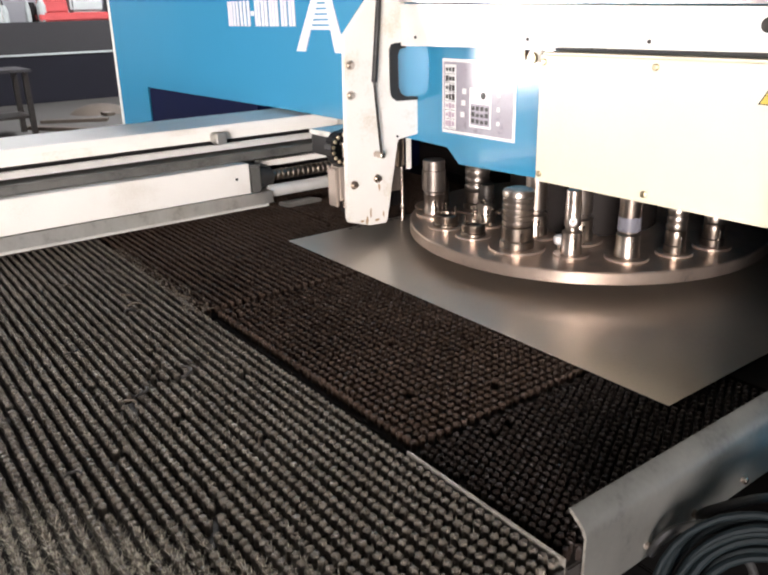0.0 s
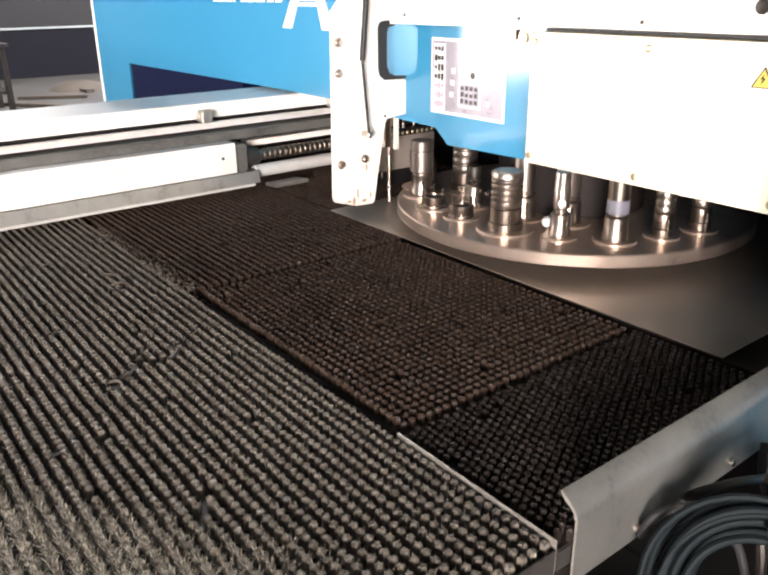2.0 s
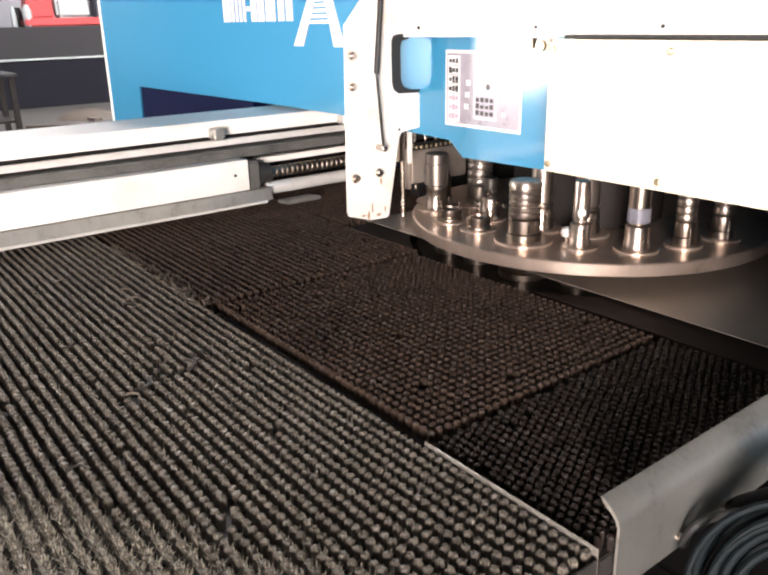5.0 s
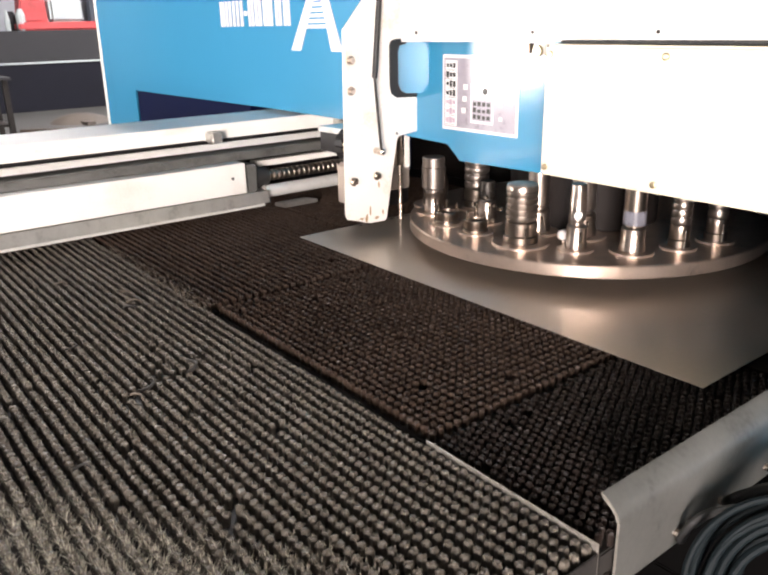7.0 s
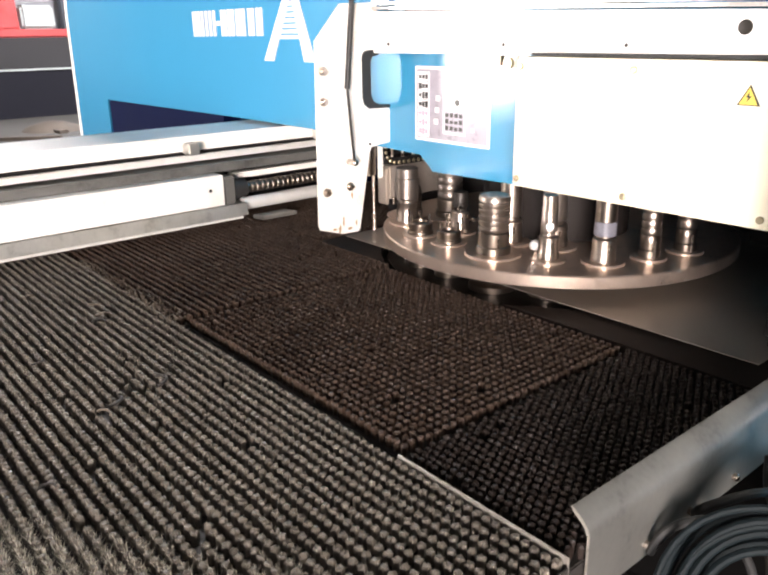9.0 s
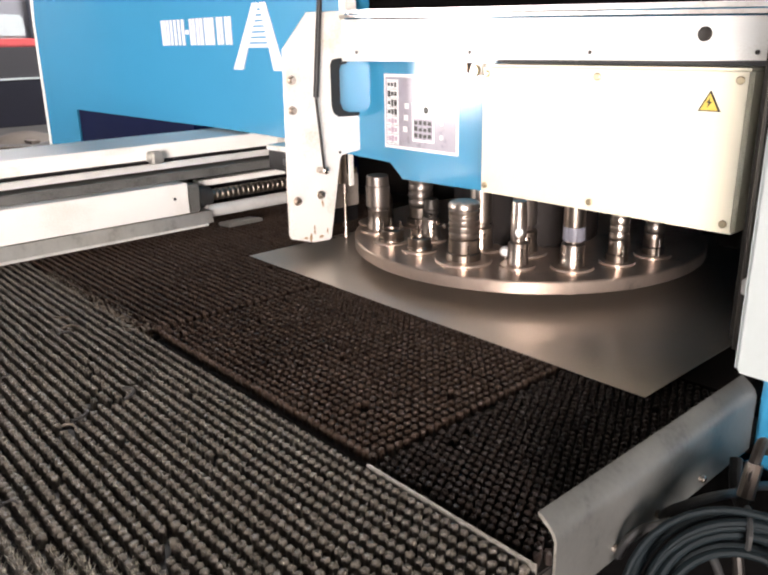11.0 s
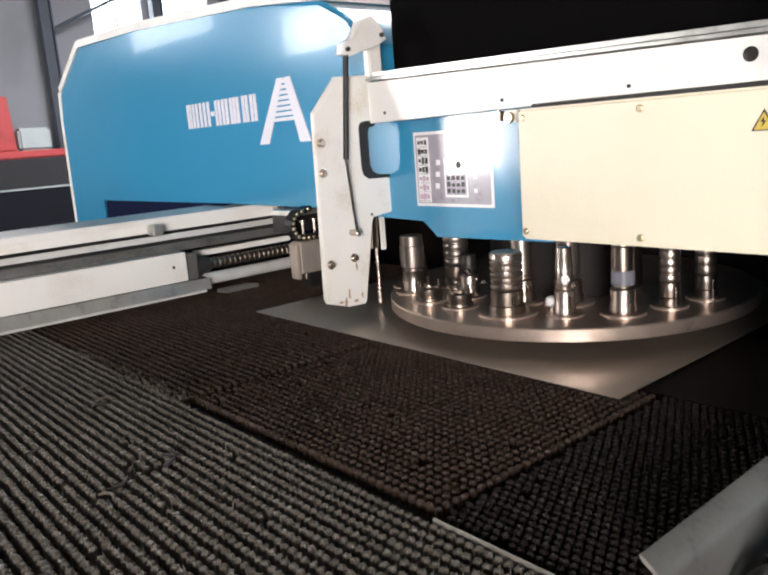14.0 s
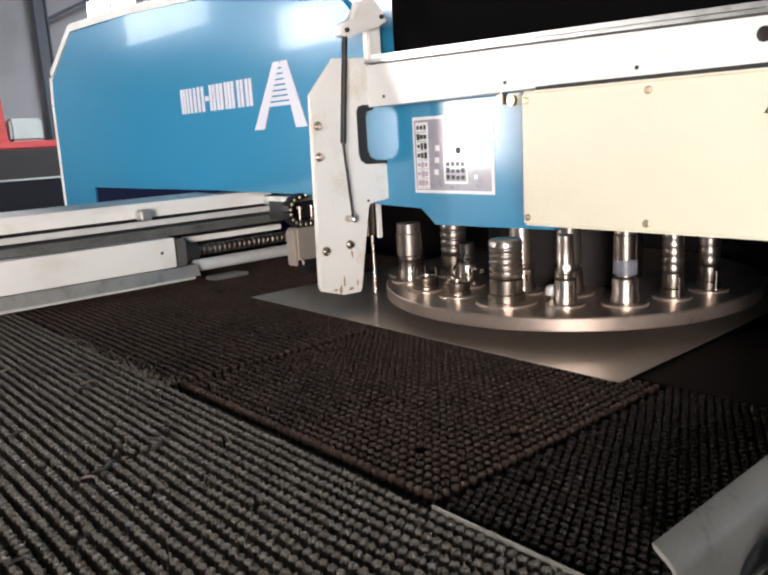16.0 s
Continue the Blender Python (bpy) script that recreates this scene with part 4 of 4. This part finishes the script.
def drive_box():
    d = thing("drive_housing", (0, 0, 0), "drive housing under the side rail, shade put into its colour", "housing")
    # shade below the rail is put into the housing's near-black colour
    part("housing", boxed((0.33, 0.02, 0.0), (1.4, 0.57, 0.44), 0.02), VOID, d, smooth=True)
    part("back_panel", boxed((-0.95, 0.545, 0.445), (1.4, 0.575, 0.80), 0.004), VOID, d, "panel coloured near-black as shade")
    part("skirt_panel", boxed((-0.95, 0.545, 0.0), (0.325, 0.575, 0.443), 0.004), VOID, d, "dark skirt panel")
    return d


def hanging_rod():
    h = thing("sensor_bracket", (-1.03, 0.80, 0), "pale bracket strip with a bright tapered rod beside the column plate", "bracket")
    part("bracket", boxed((0.012, 0.006, 1.068), (0.022, 0.022, 1.205), 0.002), WORNWHITE, h, smooth=True)
    part("body", boxed((-0.012, -0.022, 1.075), (0.010, 0.005, 1.205), 0.003), OILED, h, "brown oily body", smooth=True)
    part("rod", lathe(bmesh.new(), [(0.0045, 1.08), (0.005, 1.02), (0.008, 0.92), (0.009, 0.906)], (0, 0.0, 0), "z", 14), STEEL, h, smooth=True)
    return h


def scrap_chip(x, y, k, big=1.0):
    rnd = random.Random(k)
    c = thing("scrap_chip", (x, y, 0.8985), "small bent chip of swarf lying on the bristle tufts", "swarf", "chips on the brush table")
    c.rotation_euler = (0, 0, rnd.uniform(0, 6.28))
    pts = []
    for i in range(9):
        a = i / 8 * rnd.uniform(2.2, 3.6)
        pts.append((0.014 * big * math.cos(a), 0.012 * big * math.sin(a), 0.003 + 0.004 * math.sin(a * 0.9)))
    part("curl", tube(bmesh.new(), pts, 0.0022 * big, 6), DUSTCHIP if k % 2 else BEDPLATE, c, smooth=True)
    return c


def seam_dust():
    d = thing("seam_dust", (0, 0, 0.9), "pale dust and fibres caught along the table joint", "dust", kind="stuff")
    rnd = random.Random(21)
    bm = bmesh.new()
    for k in range(420):
        x = rnd.uniform(-1.35, -0.735)
        y = rnd.gauss(0.004, 0.011)
        r = rnd.uniform(0.0015, 0.0042) * (1.0 if x > -1.0 else 0.8)
        vs = bmesh.ops.create_icosphere(bm, subdivisions=1, radius=r)["verts"]
        m = Matrix.Translation((x, y, rnd.uniform(-0.006, 0.0005))) @ Euler((rnd.random() * 3, rnd.random() * 3, 0)).to_matrix().to_4x4() @ Matrix.Diagonal((rnd.uniform(0.8, 2.2), 1, 0.5, 1))
        bmesh.ops.transform(bm, matrix=m, verts=vs)
    part("dust_clumps", bm, DUSTCHIP, d)
    return d


hall()
press_frame()
info_plate()
beige_cover()
guard_beam()
c_plate()
gas_strut()
cabinet()
turret()
lower_turret()
ribbed_tool(-0.458, 0.71, 0.038, 1.113, 5, TOOLSTEEL, "large ribbed turned steel punch tool on the turret")
plain_tool(-0.335, 0.765, 0.019, 1.125, "slim steel punch tool with a round mark on the turret", wide=1.22, mark=True)
plain_tool(-0.236, 0.845, 0.025, 1.15, "steel punch tool with a bluish band on the turret", True, wide=1.1)
ribbed_tool(-0.184, 0.955, 0.023, 1.13, 5, TOOLSTEEL, "slim ribbed steel punch tool on the turret")
ribbed_tool(-0.156, 1.07, 0.024, 1.13, 4, TOOLSTEEL, "slim ribbed steel punch tool on the turret")
plain_tool(-0.838, 0.766, 0.034, 1.127, "worn grey steel punch tool on the turret", wide=0.82, mat=GREYTOOL)
plain_tool(-0.905, 0.835, 0.036, 1.055, "low brown oily punch tool at the edge of the turret", wide=1.0, mat=OILED)
ribbed_tool(-0.80, 0.90, 0.036, 1.17, 6, GREYTOOL, "dark ribbed steel punch tool on the turret")
plain_tool(-0.50, 0.82, 0.027, 1.16, "pale steel punch tool standing further in on the turret", wide=1.1)
plain_tool(-0.40, 0.87, 0.03, 1.16, "pale steel punch tool standing further in on the turret", wide=1.1, mat=GREYTOOL)
plain_tool(-0.66, 0.80, 0.022, 1.08, "dark oily punch tool with small shiny nuts on the turret", wide=1.1, mat=DARKSTEEL)
stub_tool(-0.72, 0.709, 0.033)
stub_tool(-0.605, 0.702, 0.031)
hanging_rod()
drive_box()
hose_coil()
cable_bundle()
back_bench()
for y in (5.45, -0.5, 8.15):
    hall_column(y)
red_machine(-15.4, 3.9, 1.47, 0.95)
red_machine(-15.5, 1.2, 1.47, 0.7)
clutter(-15.4, 2.75, 1.47, 1)
clutter(-15.4, 2.0, 1.47, 2)
side_stand()
floor_scrap()
table_frame()
edge_strip()
end_plate()
side_rail()
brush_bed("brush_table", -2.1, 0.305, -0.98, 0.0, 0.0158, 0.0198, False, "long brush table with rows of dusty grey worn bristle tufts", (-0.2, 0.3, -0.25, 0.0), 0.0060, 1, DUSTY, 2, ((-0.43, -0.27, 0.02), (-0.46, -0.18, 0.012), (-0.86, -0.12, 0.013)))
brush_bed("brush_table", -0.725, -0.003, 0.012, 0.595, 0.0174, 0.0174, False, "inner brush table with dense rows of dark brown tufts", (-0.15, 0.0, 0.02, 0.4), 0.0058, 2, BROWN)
# tufts here are darker because fading light is put into their colour
brush_bed("brush_table", -0.002, 0.304, 0.006, 0.595, 0.0145, 0.0145, True, "narrow brush table with dense tufts darkened as shade beside the rail", (0.0, 0.28, 0.02, 0.3), 0.0054, 3, SHADED)
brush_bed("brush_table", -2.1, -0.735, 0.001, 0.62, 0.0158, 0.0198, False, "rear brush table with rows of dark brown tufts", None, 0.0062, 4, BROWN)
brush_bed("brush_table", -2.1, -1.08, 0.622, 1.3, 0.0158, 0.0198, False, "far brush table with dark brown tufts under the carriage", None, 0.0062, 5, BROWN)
CT = thing("centre_table", (0, 0, 0.8), "dark steel bed under the lower turret", "machine bed")
part("bed_plate", boxed((-1.07, 0.61, 0.0), (0.33, 1.6, 0.042), 0.004), DARKSTEEL, CT)
for side in (-1, 1):
    # deck on either side of the round opening for the turret
    arc = [(TC[0] + side * 0.49 * math.cos(radians(a)), TC[1] - 0.49 * math.sin(radians(a))) for a in range(0, 66, 5)] + [(TC[0] + side * 0.1985, 0.612)]
    far = -1.07 if side < 0 else 0.30
    part("deck", prism(bmesh.new(), arc + [(far, 0.612), (far, TC[1])], "z", 0.043, 0.093, 0.001), DECK, CT, "dark dusty deck")
part("front_ledge", boxed((-1.07, 0.598, 0.0), (0.31, 0.609, 0.07), 0.002), BLACK, CT, "black front ledge")
tagged(part("under_bed", boxed((-2.1, 0.05, 0.1), (-0.99, 1.7, 0.84), 0.01), BLACK), "black painted machine bed below the tables", "machine bed")
seam_dust()
for k, (x, y, g) in enumerate(((-0.445, -0.255, 1.3), (-0.41, -0.285, 1.0), (-0.47, -0.165, 1.5), (-0.86, -0.115, 1.2), (-0.83, -0.135, 1.0), (-0.95, -0.10, 1.0), (-0.70, -0.30, 0.9), (-1.1, -0.2, 1.0), (-0.25, -0.42, 0.8), (-0.6, -0.45, 0.9))):
    scrap_chip(x, y, k, g)
SHEET_OB = metal_sheet()
CLAMP_OB = clamp_unit()
CARRIAGE_OB = carriage()


# seconds, shift of the carriage along x, place of the sheet's front edge along y
MOVES = [(0, 0.004, 0.419), (0.5, 0.006, 0.595), (1, 0.011, 0.606), (1.5, 0.012, 0.605), (2, 0.014, 0.606), (2.5, 0.016, 0.654), (3, 0.016, 0.747), (3.5, 0.016, 0.816), (4, 0.015, 0.852),
         (4.5, 0.015, 0.84), (6.0, 0.010, 0.26), (6.3, 0.010, 0.241), (6.5, 0.008, 0.271), (7, 0.009, 0.460), (7.5, 0.004, 0.616), (8, 0.033, 0.62), (8.5, 0.046, 0.625), (9, 0.043, 0.697),
         (9.6, 0.04, 0.72), (11.0, 0.006, 0.48), (11.5, 0.007, 0.403), (12, 0.034, 0.271), (12.5, 0.045, 0.219), (13, -0.018, 0.222), (13.5, -0.112, 0.362), (14, -0.212, 0.524), (14.5, -0.231, 0.545), (15, -0.229, 0.546), (16, -0.231, 0.548)]


def motions():
    walk(SHEET_OB, [(t, pose(-1.087 + d, y, 0.9)) for t, d, y in MOVES])
    walk(CLAMP_OB, [(t, pose(-1.087 + d, y, 0)) for t, d, y in MOVES])
    walk(CARRIAGE_OB, [(t, pose(-1.435 + d, 0, 0)) for t, d, y in MOVES])


motions()
